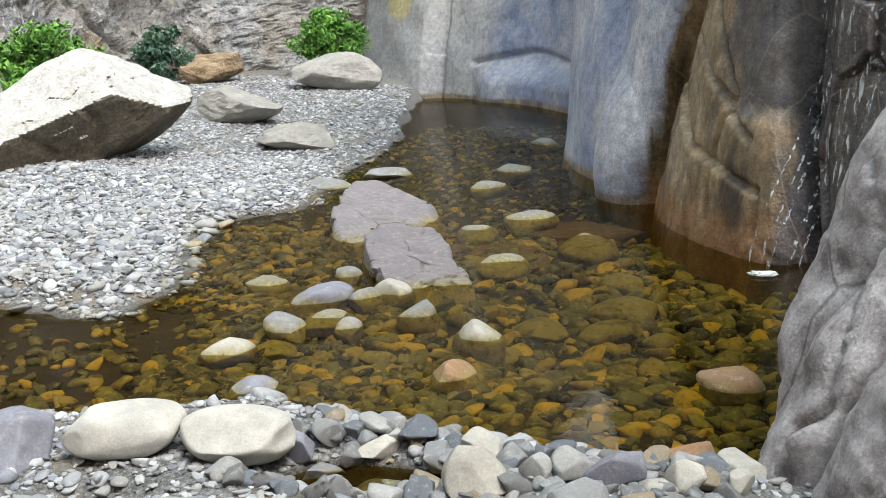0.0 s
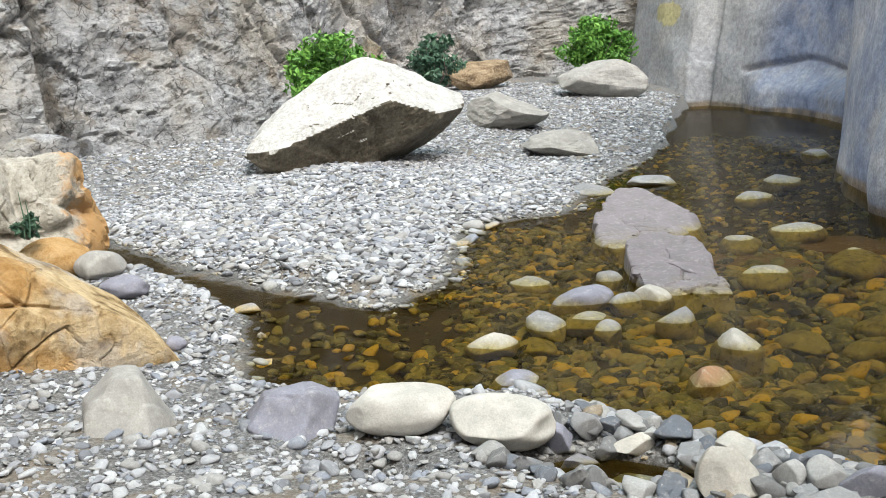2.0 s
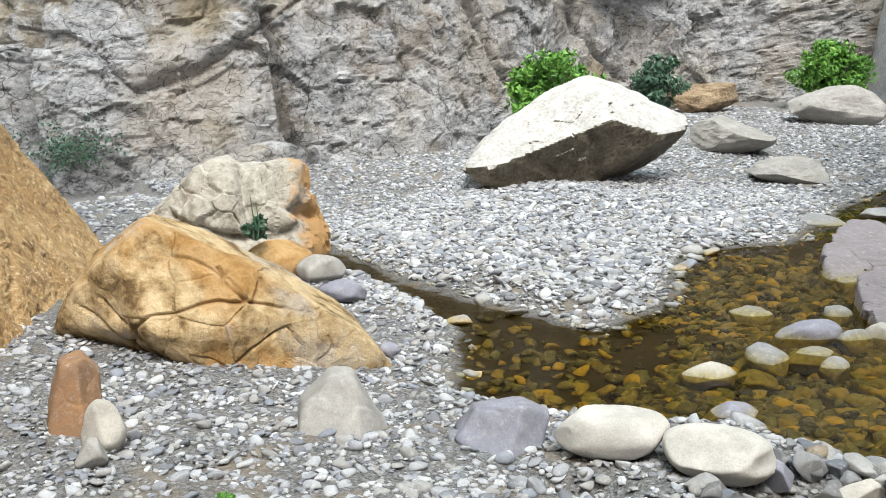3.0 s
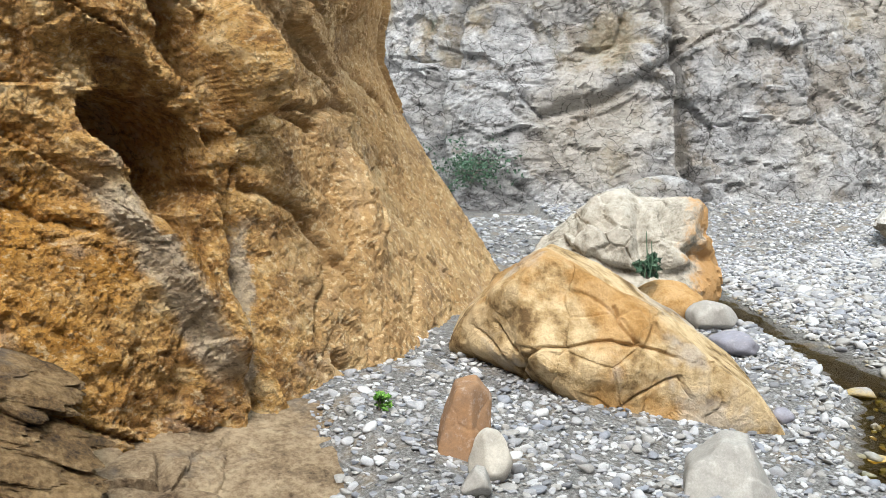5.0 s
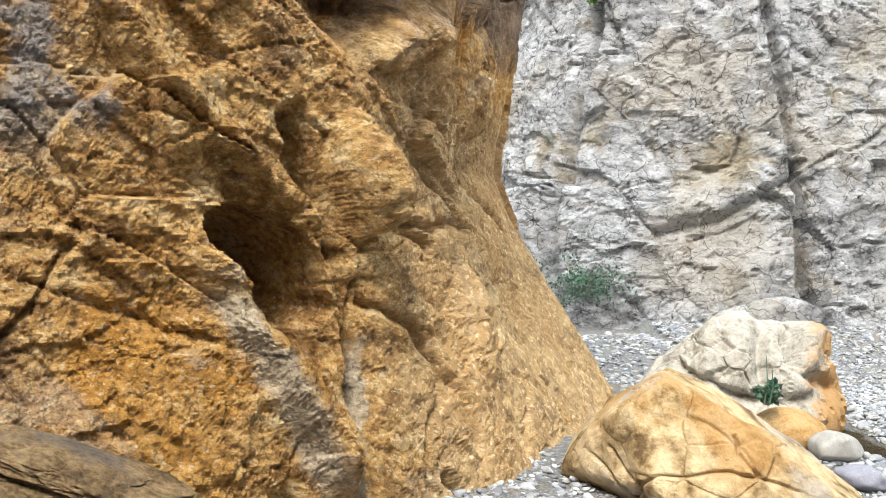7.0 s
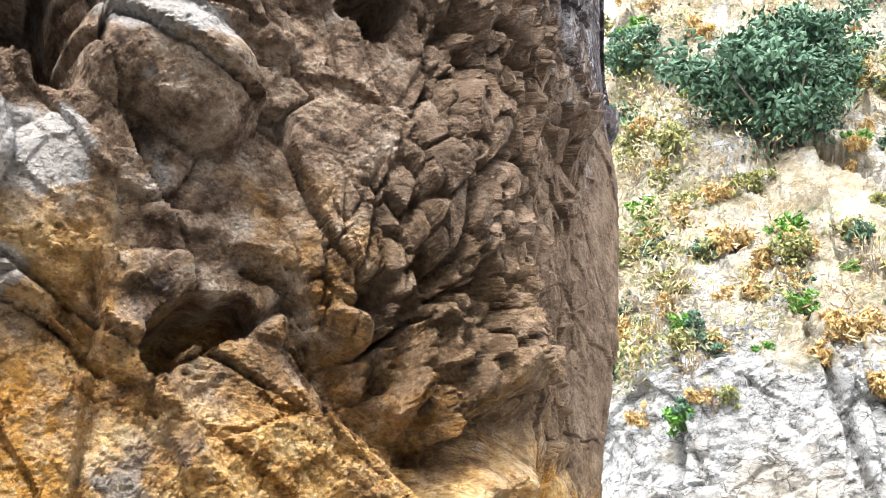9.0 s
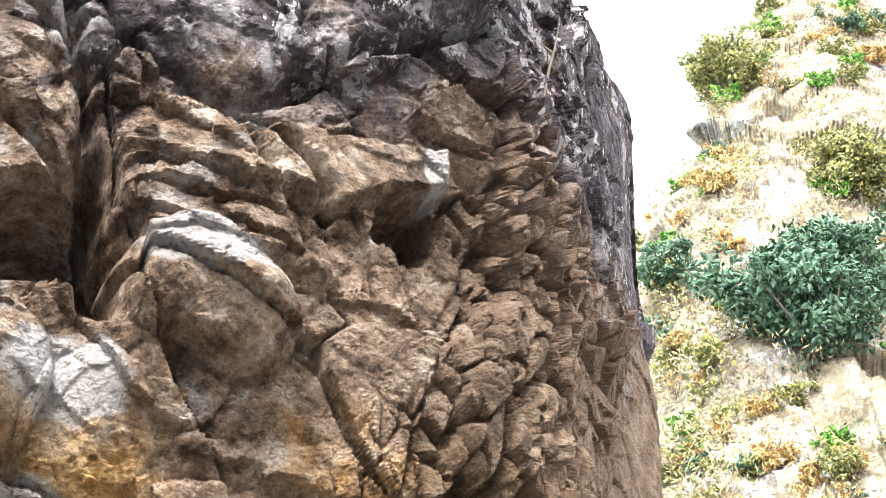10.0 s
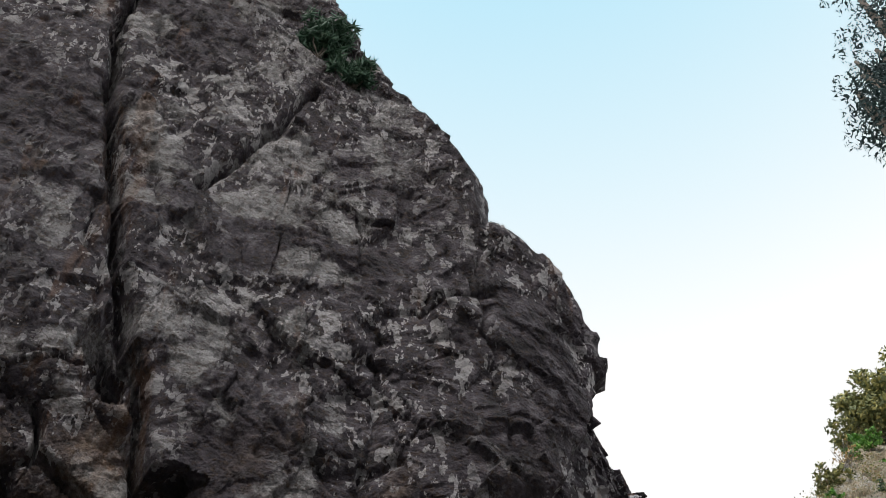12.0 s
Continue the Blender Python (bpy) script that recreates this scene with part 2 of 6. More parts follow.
        col = mix(nt, mathn(nt, "MULTIPLY", band(nt, reach, 1.1, 0.7), 0.75), col, tone)
    lich = mathn(nt, "MAXIMUM", band(nt, tex(nt, 7, 4, 0.62, (1, 1, 0.55), dist=0.3), 0.56, 0.575), band(nt, tex(nt, 18, 3, 0.6, (1, 1, 0.55)), 0.59, 0.61))
    zone = band(nt, tex(nt, 1.1, 3, 0.5), 0.38, 0.55)
    col = mix(nt, mathn(nt, "MULTIPLY", mathn(nt, "MULTIPLY", lich, mathn(nt, "MULTIPLY", zone, band(nt, patch, 1.75, 2.15))), 0.9), col, (0.46, 0.44, 0.45))
    rust_line = mathn(nt, "MULTIPLY", band(nt, tex(nt, 1.2, 6, 0.7, (2.5, 2.5, 0.35)), 0.57, 0.66), band(nt, patch, 1.5, 1.9))
    col = mix(nt, mathn(nt, "MULTIPLY", rust_line, 0.35), col, (0.20, 0.095, 0.04))
    fis = mathn(nt, "MAXIMUM", cracks(nt, 2.3, 0.018, (1, 1, 1.7), (-45, 0, 10), 0.22), cracks(nt, 5.0, 0.014, (1, 1.3, 1), (20, 0, 30), 0.08))
    fis = mathn(nt, "MULTIPLY", fis, band(nt, tex(nt, 1.9, 4, 0.6), 0.44, 0.56))
    col = mix(nt, mathn(nt, "MULTIPLY", fis, 0.4), col, (0.05, 0.03, 0.018))
    sheer = mathn(nt, "MULTIPLY", band(nt, along_wall, 1.3, 1.9), band(nt, xyz[2], 2.5, 2.0))
    col = mix(nt, mathn(nt, "MULTIPLY", sheer, 0.6), col, mix(nt, mid, (0.15, 0.098, 0.05), (0.50, 0.375, 0.22)))
    gritty = mathn(nt, "ADD", 0.2, mathn(nt, "MULTIPLY", band(nt, mathn(nt, "ADD", xyz[1], wob), 2.0, 1.2), 0.8))
    col = mix(nt, mathn(nt, "MULTIPLY", mathn(nt, "MULTIPLY", band(nt, fine, 0.53, 0.60), 0.5), gritty), col, (0.075, 0.042, 0.02))
    col = mix(nt, mathn(nt, "MULTIPLY", mathn(nt, "MULTIPLY", band(nt, fine, 0.46, 0.38), band(nt, patch, 1.5, 1.1)), 0.5), col, (0.74, 0.60, 0.38))
    nt.links.new(grain(nt, col, 75, 0.1), b.inputs["Base Color"])
    n1 = bump(nt, b, tex(nt, 4, 5, 0.6), 0.8, 0.06)
    n2 = bump(nt, b, facets(nt, 5.5, (1, 1, 1.5), (-42, 0, 10)), 0.8, 0.07, n1)
    n3 = bump(nt, b, fis, -1.0, 0.04, n2)
    n4 = bump(nt, b, mathn(nt, "MULTIPLY", facets(nt, 17, (1, 1, 1.5), (-35, 10, 0), 0.1), gritty), 1.0, 0.05, n3)
    grit = tex(nt, 26, 5, 0.65, (1, 1, 1.4), (-30, 10, 0))
    n5 = bump(nt, b, mathn(nt, "MULTIPLY", grit, gritty), 1.0, 0.07, n4)
    bump(nt, b, fine, 0.8, 0.02, n5)
    return m


def grey_rock():
    """Pale grey conglomerate with darker seams; dry rusty and yellow soil higher up."""
    m, nt, b = material("grey_rock", 0.92)
    big, mid, fine = tex(nt, 0.5, 5, 0.6), tex(nt, 4.5, 10, 0.72, (1, 1, 1.8), (25, 10, 0)), tex(nt, 26, 8, 0.75)
    base = ramp(nt, ((0.38, (0.06, 0.06, 0.062)), (0.44, (0.29, 0.292, 0.298)), (0.52, (0.46, 0.463, 0.47)), (0.63, (0.66, 0.662, 0.67))))
    nt.links.new(mathn(nt, "ADD", mathn(nt, "MULTIPLY", mid, 0.65), mathn(nt, "MULTIPLY", fine, 0.35)), base.inputs[0])
    col = mix(nt, mathn(nt, "MULTIPLY", band(nt, big, 0.46, 0.62), 0.5), base.outputs[0], (0.46, 0.40, 0.31))
    col = mix(nt, mathn(nt, "MULTIPLY", band(nt, tex(nt, 1.3, 7, 0.7), 0.56, 0.64), 0.55), col, (0.27, 0.22, 0.16))
    cr = mathn(nt, "MAXIMUM", cracks(nt, 1.2, 0.014, (1, 1, 1.8), (24, 8, 0), 0.3), cracks(nt, 3.4, 0.03, (1, 1, 2.2), (30, 12, 0), 0.14))
    col = mix(nt, mathn(nt, "MULTIPLY", mathn(nt, "MULTIPLY", cr, band(nt, mid, 0.6, 0.48)), 0.85), col, (0.06, 0.055, 0.05))
    cover = ramp(nt, ((0.38, (0.12, 0.14, 0.08)), (0.46, (0.32, 0.25, 0.16)), (0.54, (0.42, 0.38, 0.29)), (0.64, (0.48, 0.475, 0.45))))
    nt.links.new(tex(nt, 1.6, 10, 0.8), cover.inputs[0])
    f = band(nt, mathn(nt, "ADD", tex(nt, 0.55, 7, 0.65), mathn(nt, "MULTIPLY", band(nt, height_of(nt)[2], 3.8, 8.0), 0.18)), 0.55, 0.65)
    col = mix(nt, mathn(nt, "MULTIPLY", f, 0.85), col, cover.outputs[0])
    nt.links.new(grain(nt, col, 34, 0.1), b.inputs["Base Color"])
    n1 = bump(nt, b, facets(nt, 1.6, (1, 1, 1.6), (28, 10, 0)), 1.0, 0.2)
    n2 = bump(nt, b, facets(nt, 5.0, (1, 1, 1.7), (28, 10, 0), 0.1), 1.0, 0.2, n1)
    n3 = bump(nt, b, cr, -1.0, 0.08, n2)
    n4 = bump(nt, b, mid, 0.8, 0.10, n3)
    bump(nt, b, fine, 0.9, 0.04, n4)
    return m


def worn_rock():
    """Smooth water-worn blue-grey rock, darker and brown where it is wet."""
    m, nt, b = material("worn_rock", 0.5)
    big, mid, fine = tex(nt, 0.8, 4, 0.5), tex(nt, 4, 7, 0.6), tex(nt, 60, 4, 0.6)
    base = ramp(nt, ((0.36, (0.11, 0.14, 0.22)), (0.47, (0.20, 0.235, 0.33)), (0.56, (0.30, 0.325, 0.39)), (0.68, (0.46, 0.465, 0.49))))
    nt.links.new(mathn(nt, "ADD", mathn(nt, "MULTIPLY", mid, 0.35), mathn(nt, "MULTIPLY", big, 0.65)), base.inputs[0])
    xyz = height_of(nt)
    tan = mathn(nt, "MULTIPLY", band(nt, tex(nt, 1.3, 7, 0.7), 0.52, 0.66), 0.3)
    dry = mix(nt, tan, base.outputs[0], (0.36, 0.32, 0.25))
    dry = mix(nt, mathn(nt, "MULTIPLY", band(nt, xyz[1], 16.9, 17.4), 0.6), dry, mix(nt, fine, (0.30, 0.29, 0.26), (0.58, 0.56, 0.51)))
    # the wet stretch round the fall
    lean = mathn(nt, "SUBTRACT", xyz[0], mathn(nt, "MULTIPLY", xyz[2], 0.25))
    edge = mathn(nt, "MULTIPLY", mathn(nt, "SUBTRACT", tex(nt, 3.5, 4, 0.6, (1, 1, 0.4)), 0.5), 0.35)
    near = band(nt, mathn(nt, "ADD", lean, edge), -0.92, -0.82)
    low = mathn(nt, "MULTIPLY", band(nt, mathn(nt, "ADD", xyz[2], mathn(nt, "MULTIPLY", big, 0.12)), 0.16, 0.10), 0.8)
    wet = mathn(nt, "MAXIMUM", near, low)
    brown = ramp(nt, ((0.36, (0.045, 0.033, 0.021)), (0.5, (0.16, 0.115, 0.064)), (0.64, (0.30, 0.225, 0.14))))
    nt.links.new(tex(nt, 3, 7, 0.65, (1, 1, 0.3)), brown.inputs[0])
    col = mix(nt, wet, dry, brown.outputs[0])
    tide = mathn(nt, "MULTIPLY", mathn(nt, "MULTIPLY", band(nt, mathn(nt, "ADD", xyz[2], edge), 0.30, 0.12), near), 0.7)
    col = mix(nt, tide, col, (0.22, 0.11, 0.045))
    slate = mathn(nt, "MULTIPLY", band(nt, mathn(nt, "ADD", xyz[0], edge), -0.20, -0.10), band(nt, mathn(nt, "ADD", xyz[2], edge), 0.66, 0.84))
    fall = band(nt, mathn(nt, "ADD", lean, edge), -0.06, 0.06)
    col = mix(nt, mathn(nt, "MULTIPLY", mathn(nt, "MAXIMUM", slate, fall), 0.85), col, mix(nt, fine, (0.018, 0.020, 0.026), (0.075, 0.078, 0.09)))
    vein = mathn(nt, "MULTIPLY", cracks(nt, 1.4, 0.012, (1, 1, 1), (0, 40, 35), 0.10), near)
    col = mix(nt, mathn(nt, "MULTIPLY", vein, 0.22), col, (0.30, 0.24, 0.17))
    # one yellow patch of lichen on the first pillar
    dx, dz = (mathn(nt, "DIVIDE", mathn(nt, "SUBTRACT", c, c0), r0) for c, c0, r0 in ((xyz[0], -5.95, 0.28), (xyz[2], 1.5, 0.22)))
    spot = band(nt, mathn(nt, "ADD", mathn(nt, "ADD", mathn(nt, "MULTIPLY", dx, dx), mathn(nt, "MULTIPLY", dz, dz)), mathn(nt, "MULTIPLY", mathn(nt, "SUBTRACT", mid, 0.5), 3.0)), 1.0, 0.6)
    col = mix(nt, mathn(nt, "MULTIPLY", spot, 0.6), col, (0.55, 0.47, 0.14))
    lime = mathn(nt, "MULTIPLY", mathn(nt, "MULTIPLY", band(nt, tex(nt, 2.4, 6, 0.65, (1, 1, 0.25)), 0.55, 0.66), band(nt, xyz[1], 13.2, 12.0)), mathn(nt, "SUBTRACT", 1.0, wet))
    col = mix(nt, mathn(nt, "MULTIPLY", lime, 0.6), col, (0.52, 0.54, 0.58))
    nt.links.new(grain(nt, grain(nt, col, 14, 0.22), 55, 0.22), b.inputs["Base Color"])
    nt.links.new(mathn(nt, "SUBTRACT", 0.55, mathn(nt, "MULTIPLY", wet, 0.3)), b.inputs["Roughness"])
    n1 = bump(nt, b, facets(nt, 4.0, (1, 1, 0.7), (0, 30, 0)), 0.5, 0.04)
    bump(nt, b, fine, 0.5, 0.008, n1)
    return m


def ridged_rock():
    """Dry grey rock with fine pits."""
    m, nt, b = material("ridged_rock", 0.85)
    mid, fine = tex(nt, 6, 8, 0.65), tex(nt, 70, 5, 0.7)
    base = ramp(nt, ((0.36, (0.15, 0.135, 0.135)), (0.47, (0.31, 0.285, 0.29)), (0.62, (0.50, 0.475, 0.48))))
    nt.links.new(mid, base.inputs[0])
    col = mix(nt, mathn(nt, "MULTIPLY", band(nt, fine, 0.55, 0.8), 0.4), base.outputs[0], (0.62, 0.60, 0.59))
    split = cracks(nt, 1.7, 0.014, (1, 1, 0.4), (0, 25, 20), 0.12)
    col = mix(nt, mathn(nt, "MULTIPLY", split, 0.6), col, (0.05, 0.045, 0.045))
    nt.links.new(grain(nt, col, 90, 0.2), b.inputs["Base Color"])
    n0 = bump(nt, b, split, -1.0, 0.05)
    n1 = bump(nt, b, mid, 0.6, 0.04, n0)
    bump(nt, b, fine, 0.5, 0.006, n1)
    return m


def bed():
    """Grey grit on the banks, brown silt and algae under the water line."""
    m, nt, b = material("shingle_bed", 0.95)
    mid, fine = tex(nt, 3, 6, 0.6), tex(nt, 60, 4, 0.7)
    dry = ramp(nt, ((0.3, (0.06, 0.057, 0.052)), (0.5, (0.17, 0.167, 0.162)), (0.72, (0.37, 0.37, 0.365))))
    nt.links.new(fine, dry.inputs[0])
    dry2 = mix(nt, mathn(nt, "MULTIPLY", band(nt, mid, 0.5, 0.65), 0.5), dry.outputs[0], (0.26, 0.2, 0.13))
    silt = ramp(nt, ((0.3, (0.016, 0.011, 0.004)), (0.55, (0.05, 0.034, 0.012)), (0.75, (0.17, 0.11, 0.03))))
    nt.links.new(mathn(nt, "ADD", mathn(nt, "MULTIPLY", mid, 0.6), mathn(nt, "MULTIPLY", fine, 0.4)), silt.inputs[0])
    under = band(nt, height_of(nt)[2], 0.03, -0.02)
    nt.links.new(grain(nt, mix(nt, under, dry2, silt.outputs[0]), 140, 0.1), b.inputs["Base Color"])
    bump(nt, b, fine, 0.9, 0.02)
    return m


def stone_mat(name, colours, rough=0.8, wet=False, coarse=30, grain_scale=130):
    """A stone whose tone differs from piece to piece; brown algae where it lies under water."""
    m, nt, b = material(name, rough)
    c = ramp(nt, colours)
    nt.links.new(chance(nt), c.inputs[0])
    c.color_ramp.interpolation = "CONSTANT" if len(colours) > 3 else "LINEAR"
    fine, mid = tex(nt, coarse, 6, 0.7), tex(nt, 7, 6, 0.65)
    col = mix(nt, band(nt, mid, 0.35, 0.7), mix(nt, 0.35, c.outputs[0], (0.10, 0.095, 0.09)), c.outputs[0])
    col = mix(nt, mathn(nt, "MULTIPLY", band(nt, fine, 0.5, 0.75), 0.35), col, (0.6, 0.58, 0.55))
    if wet:
        alg = ramp(nt, ((0.0, (0.50, 0.33, 0.045)), (0.12, (0.11, 0.10, 0.045)), (0.32, (0.22, 0.19, 0.075)), (0.46, (0.03, 0.029, 0.018)), (0.66, (0.15, 0.145, 0.07)), (0.84, (0.32, 0.24, 0.07))))
        alg.color_ramp.interpolation = "CONSTANT"
        if len(colours) < 4:
            for e in alg.color_ramp.elements:
                e.color = (0.25, 0.21, 0.075, 1)
        nt.links.new(chance(nt), alg.inputs[0])
        sunk = band(nt, mathn(nt, "ADD", height_of(nt)[2], mathn(nt, "MULTIPLY", mathn(nt, "SUBTRACT", mid, 0.5), 0.08)), 0.055, -0.025)
        alg2 = mix(nt, mathn(nt, "MULTIPLY", band(nt, mid, 0.45, 0.7), 0.6), alg.outputs[0], (0.04, 0.03, 0.012))
        alg2 = mix(nt, mathn(nt, "MULTIPLY", band(nt, fine, 0.52, 0.66), 0.55), alg2, (0.44, 0.36, 0.16))
        alg2 = mix(nt, mathn(nt, "MULTIPLY", band(nt, fine, 0.46, 0.36), 0.6), alg2, (0.025, 0.022, 0.01))
        col = mix(nt, sunk, col, alg2)
    nt.links.new(grain(nt, col, grain_scale, 0.1), b.inputs["Base Color"])
    n1 = bump(nt, b, mid, 0.35, 0.02)
    bump(nt, b, fine, 0.5, 0.006, n1)
    return m


def cracked_ochre():
    m, nt, b = material("pale_ochre_stone", 0.9)
    big, mid, fine = tex(nt, 1.6, 5, 0.6), tex(nt, 7, 7, 0.65), tex(nt, 50, 5, 0.7)
    base = ramp(nt, ((0.37, (0.14, 0.085, 0.035)), (0.46, (0.36, 0.25, 0.12)), (0.58, (0.55, 0.42, 0.245))))
    nt.links.new(mid, base.inputs[0])
    col = mix(nt, mathn(nt, "MULTIPLY", band(nt, big, 0.50, 0.60), 0.6), base.outputs[0], (0.40, 0.21, 0.06))
    col = mix(nt, mathn(nt, "MULTIPLY", band(nt, tex(nt, 2.4, 5, 0.6), 0.56, 0.68), 0.6), col, (0.40, 0.37, 0.33))
    fis = mathn(nt, "MAXIMUM", cracks(nt, 1.5, 0.009, (1, 1, 1.4), (20, 30, 0), 0.35), mathn(nt, "MULTIPLY", cracks(nt, 4.5, 0.012, (1, 1, 1), (0, 0, 0), 0.3), 0.5))
    col = mix(nt, mathn(nt, "MULTIPLY", fis, 0.3), col, (0.09, 0.055, 0.025))
    nt.links.new(grain(nt, col, 90, 0.1), b.inputs["Base Color"])
    n0 = bump(nt, b, fis, -1.0, 0.04)
    n1 = bump(nt, b, mid, 0.6, 0.05, n0)
    bump(nt, b, fine, 0.7, 0.012, n1)
    return m


def lit_top_rock():
    """A boulder whose colour holds the light: white upward faces, shaded grey-brown others."""
    m, nt, b = material("lit_top_boulder", 0.92)
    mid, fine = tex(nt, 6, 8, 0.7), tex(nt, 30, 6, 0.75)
    shaded = ramp(nt, ((0.35, (0.06, 0.05, 0.036)), (0.5, (0.155, 0.132, 0.095)), (0.66, (0.28, 0.25, 0.195))))
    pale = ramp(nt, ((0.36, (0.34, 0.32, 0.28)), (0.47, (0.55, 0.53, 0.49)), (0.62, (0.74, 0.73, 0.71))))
    for r in (shaded, pale):
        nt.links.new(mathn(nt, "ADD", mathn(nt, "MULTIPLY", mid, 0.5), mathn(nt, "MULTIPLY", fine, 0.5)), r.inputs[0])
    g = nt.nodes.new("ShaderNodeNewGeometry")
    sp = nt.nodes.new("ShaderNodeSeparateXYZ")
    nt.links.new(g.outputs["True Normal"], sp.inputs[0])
    # lit and shaded tones, picked by which way the face points
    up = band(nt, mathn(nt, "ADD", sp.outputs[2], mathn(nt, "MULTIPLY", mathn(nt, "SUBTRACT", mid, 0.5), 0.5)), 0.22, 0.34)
    nt.links.new(grain(nt, mix(nt, up, shaded.outputs[0], pale.outputs[0]), 45, 0.1), b.inputs["Base Color"])
    n1 = bump(nt, b, mid, 0.8, 0.08)
    bump(nt, b, fine, 0.8, 0.025, n1)
    return m


def water_mat():
    """Clear, faintly brown water: it lets light through and mirrors at a low angle."""
    m = bpy.data.materials.new("clear_water")
    m.use_nodes = True
    nt = m.node_tree
    nt.nodes.remove(nt.nodes["Principled BSDF"])
    through_it = nt.nodes.new("ShaderNodeBsdfTransparent")
    through_it.inputs[0].default_value = (0.63, 0.56, 0.30, 1)
    gloss = nt.nodes.new("ShaderNodeBsdfGlossy")
    gloss.inputs["Roughness"].default_value = 0.03
    fr = nt.nodes.new("ShaderNodeFresnel")
    fr.inputs["IOR"].default_value = 1.33
    mx = nt.nodes.new("ShaderNodeMixShader")
    bp = nt.nodes.new("ShaderNodeBump")
    bp.inputs["Strength"].default_value, bp.inputs["Distance"].default_value = 0.12, 0.02
    nt.links.new(tex(nt, 6, 3, 0.5), bp.inputs["Height"])
    nt.links.new(bp.outputs[0], fr.inputs["Normal"])
    nt.links.new(bp.outputs[0], gloss.inputs["Normal"])
    nt.links.new(mathn(nt, "MULTIPLY", fr.outputs[0], 0.45), mx.inputs[0])
    nt.links.new(through_it.outputs[0], mx.inputs[1])
    nt.links.new(gloss.outputs[0], mx.inputs[2])
    nt.links.new(mx.outputs[0], nt.nodes["Material Output"].inputs["Surface"])
    return m


def leaf_mat(name, colours):
    m, nt, b = material(name, 0.6)
    c = ramp(nt, colours)
    nt.links.new(chance(nt), c.inputs[0])
    nt.links.new(c.outputs[0], b.inputs["Base Color"])
    b.inputs["Transmission Weight"].default_value = 0.0
    return m


OCHRE, GREY, WORN, RIDGED, BED = ochre_rock(), grey_rock(), worn_rock(), ridged_rock(), bed()
PALE_OCHRE, WATER, LIT_TOP = cracked_ochre(), water_mat(), lit_top_rock()
GREYS = ((0.0, (0.32, 0.33, 0.35)), (0.2, (0.44, 0.45, 0.47)), (0.4, (0.19, 0.20, 0.22)), (0.5, (0.36, 0.355, 0.34)), (0.72, (0.55, 0.56, 0.57)), (0.88, (0.25, 0.27, 0.31)))
SHINGLE = stone_mat("grey_shingle", GREYS, 0.8, True)
BANK = stone_mat("bank_stone", ((0.0, (0.25, 0.255, 0.26)), (0.25, (0.13, 0.145, 0.17)), (0.45, (0.38, 0.375, 0.36)), (0.65, (0.17, 0.17, 0.168)), (0.85, (0.28, 0.225, 0.155))), 0.8, True)
CREAM = stone_mat("cream_stone", ((0.0, (0.47, 0.44, 0.38)), (1.0, (0.52, 0.49, 0.43))), 0.75, True)
SLATE = stone_mat("slate_stone", ((0.0, (0.24, 0.24, 0.29)), (1.0, (0.26, 0.26, 0.31))), 0.7, True)
MAUVE = stone_mat("mauve_stone", ((0.0, (0.195, 0.17, 0.182)), (1.0, (0.225, 0.198, 0.21))), 0.55, True)
WHITE = stone_mat("pale_boulder", ((0.0, (0.54, 0.515, 0.46)), (1.0, (0.58, 0.555, 0.50))), 0.9, False, 18)
DULL = stone_mat("dull_boulder", ((0.0, (0.33, 0.315, 0.285)), (1.0, (0.39, 0.375, 0.345))), 0.9, True, 22)


def ledge_rock(name, dark, tone, light):
    """Worn bedrock: granular, with darker pits and pale dust."""
    m, nt, b = material(name, 0.92)
    mid, fine = tex(nt, 5, 8, 0.7, (1, 1, 2.0), (-20, 10, 0)), tex(nt, 42, 6, 0.72)
    c = ramp(nt, ((0.38, dark), (0.48, tone), (0.60, light)))
    nt.links.new(mathn(nt, "ADD", mathn(nt, "MULTIPLY", mid, 0.6), mathn(nt, "MULTIPLY", fine, 0.4)), c.inputs[0])
    col = mix(nt, mathn(nt, "MULTIPLY", band(nt, tex(nt, 1.8, 6, 0.65), 0.54, 0.64), 0.5), c.outputs[0], (0.15, 0.135, 0.125))
    nt.links.new(col, b.inputs["Base Color"])
    n1 = bump(nt, b, mid, 0.8, 0.08)
    bump(nt, b, fine, 0.8, 0.025, n1)
    return m


TAN = ledge_rock("tan_rock", (0.08, 0.052, 0.03), (0.26, 0.185, 0.11), (0.48, 0.37, 0.24))
BROWN = ledge_rock("brown_rock", (0.035, 0.021, 0.010), (0.17, 0.105, 0.045), (0.37, 0.255, 0.13))
SILTY = stone_mat("silty_rock", ((0.0, (0.13, 0.075, 0.022)), (1.0, (0.15, 0.085, 0.025))), 0.9, False, 16)


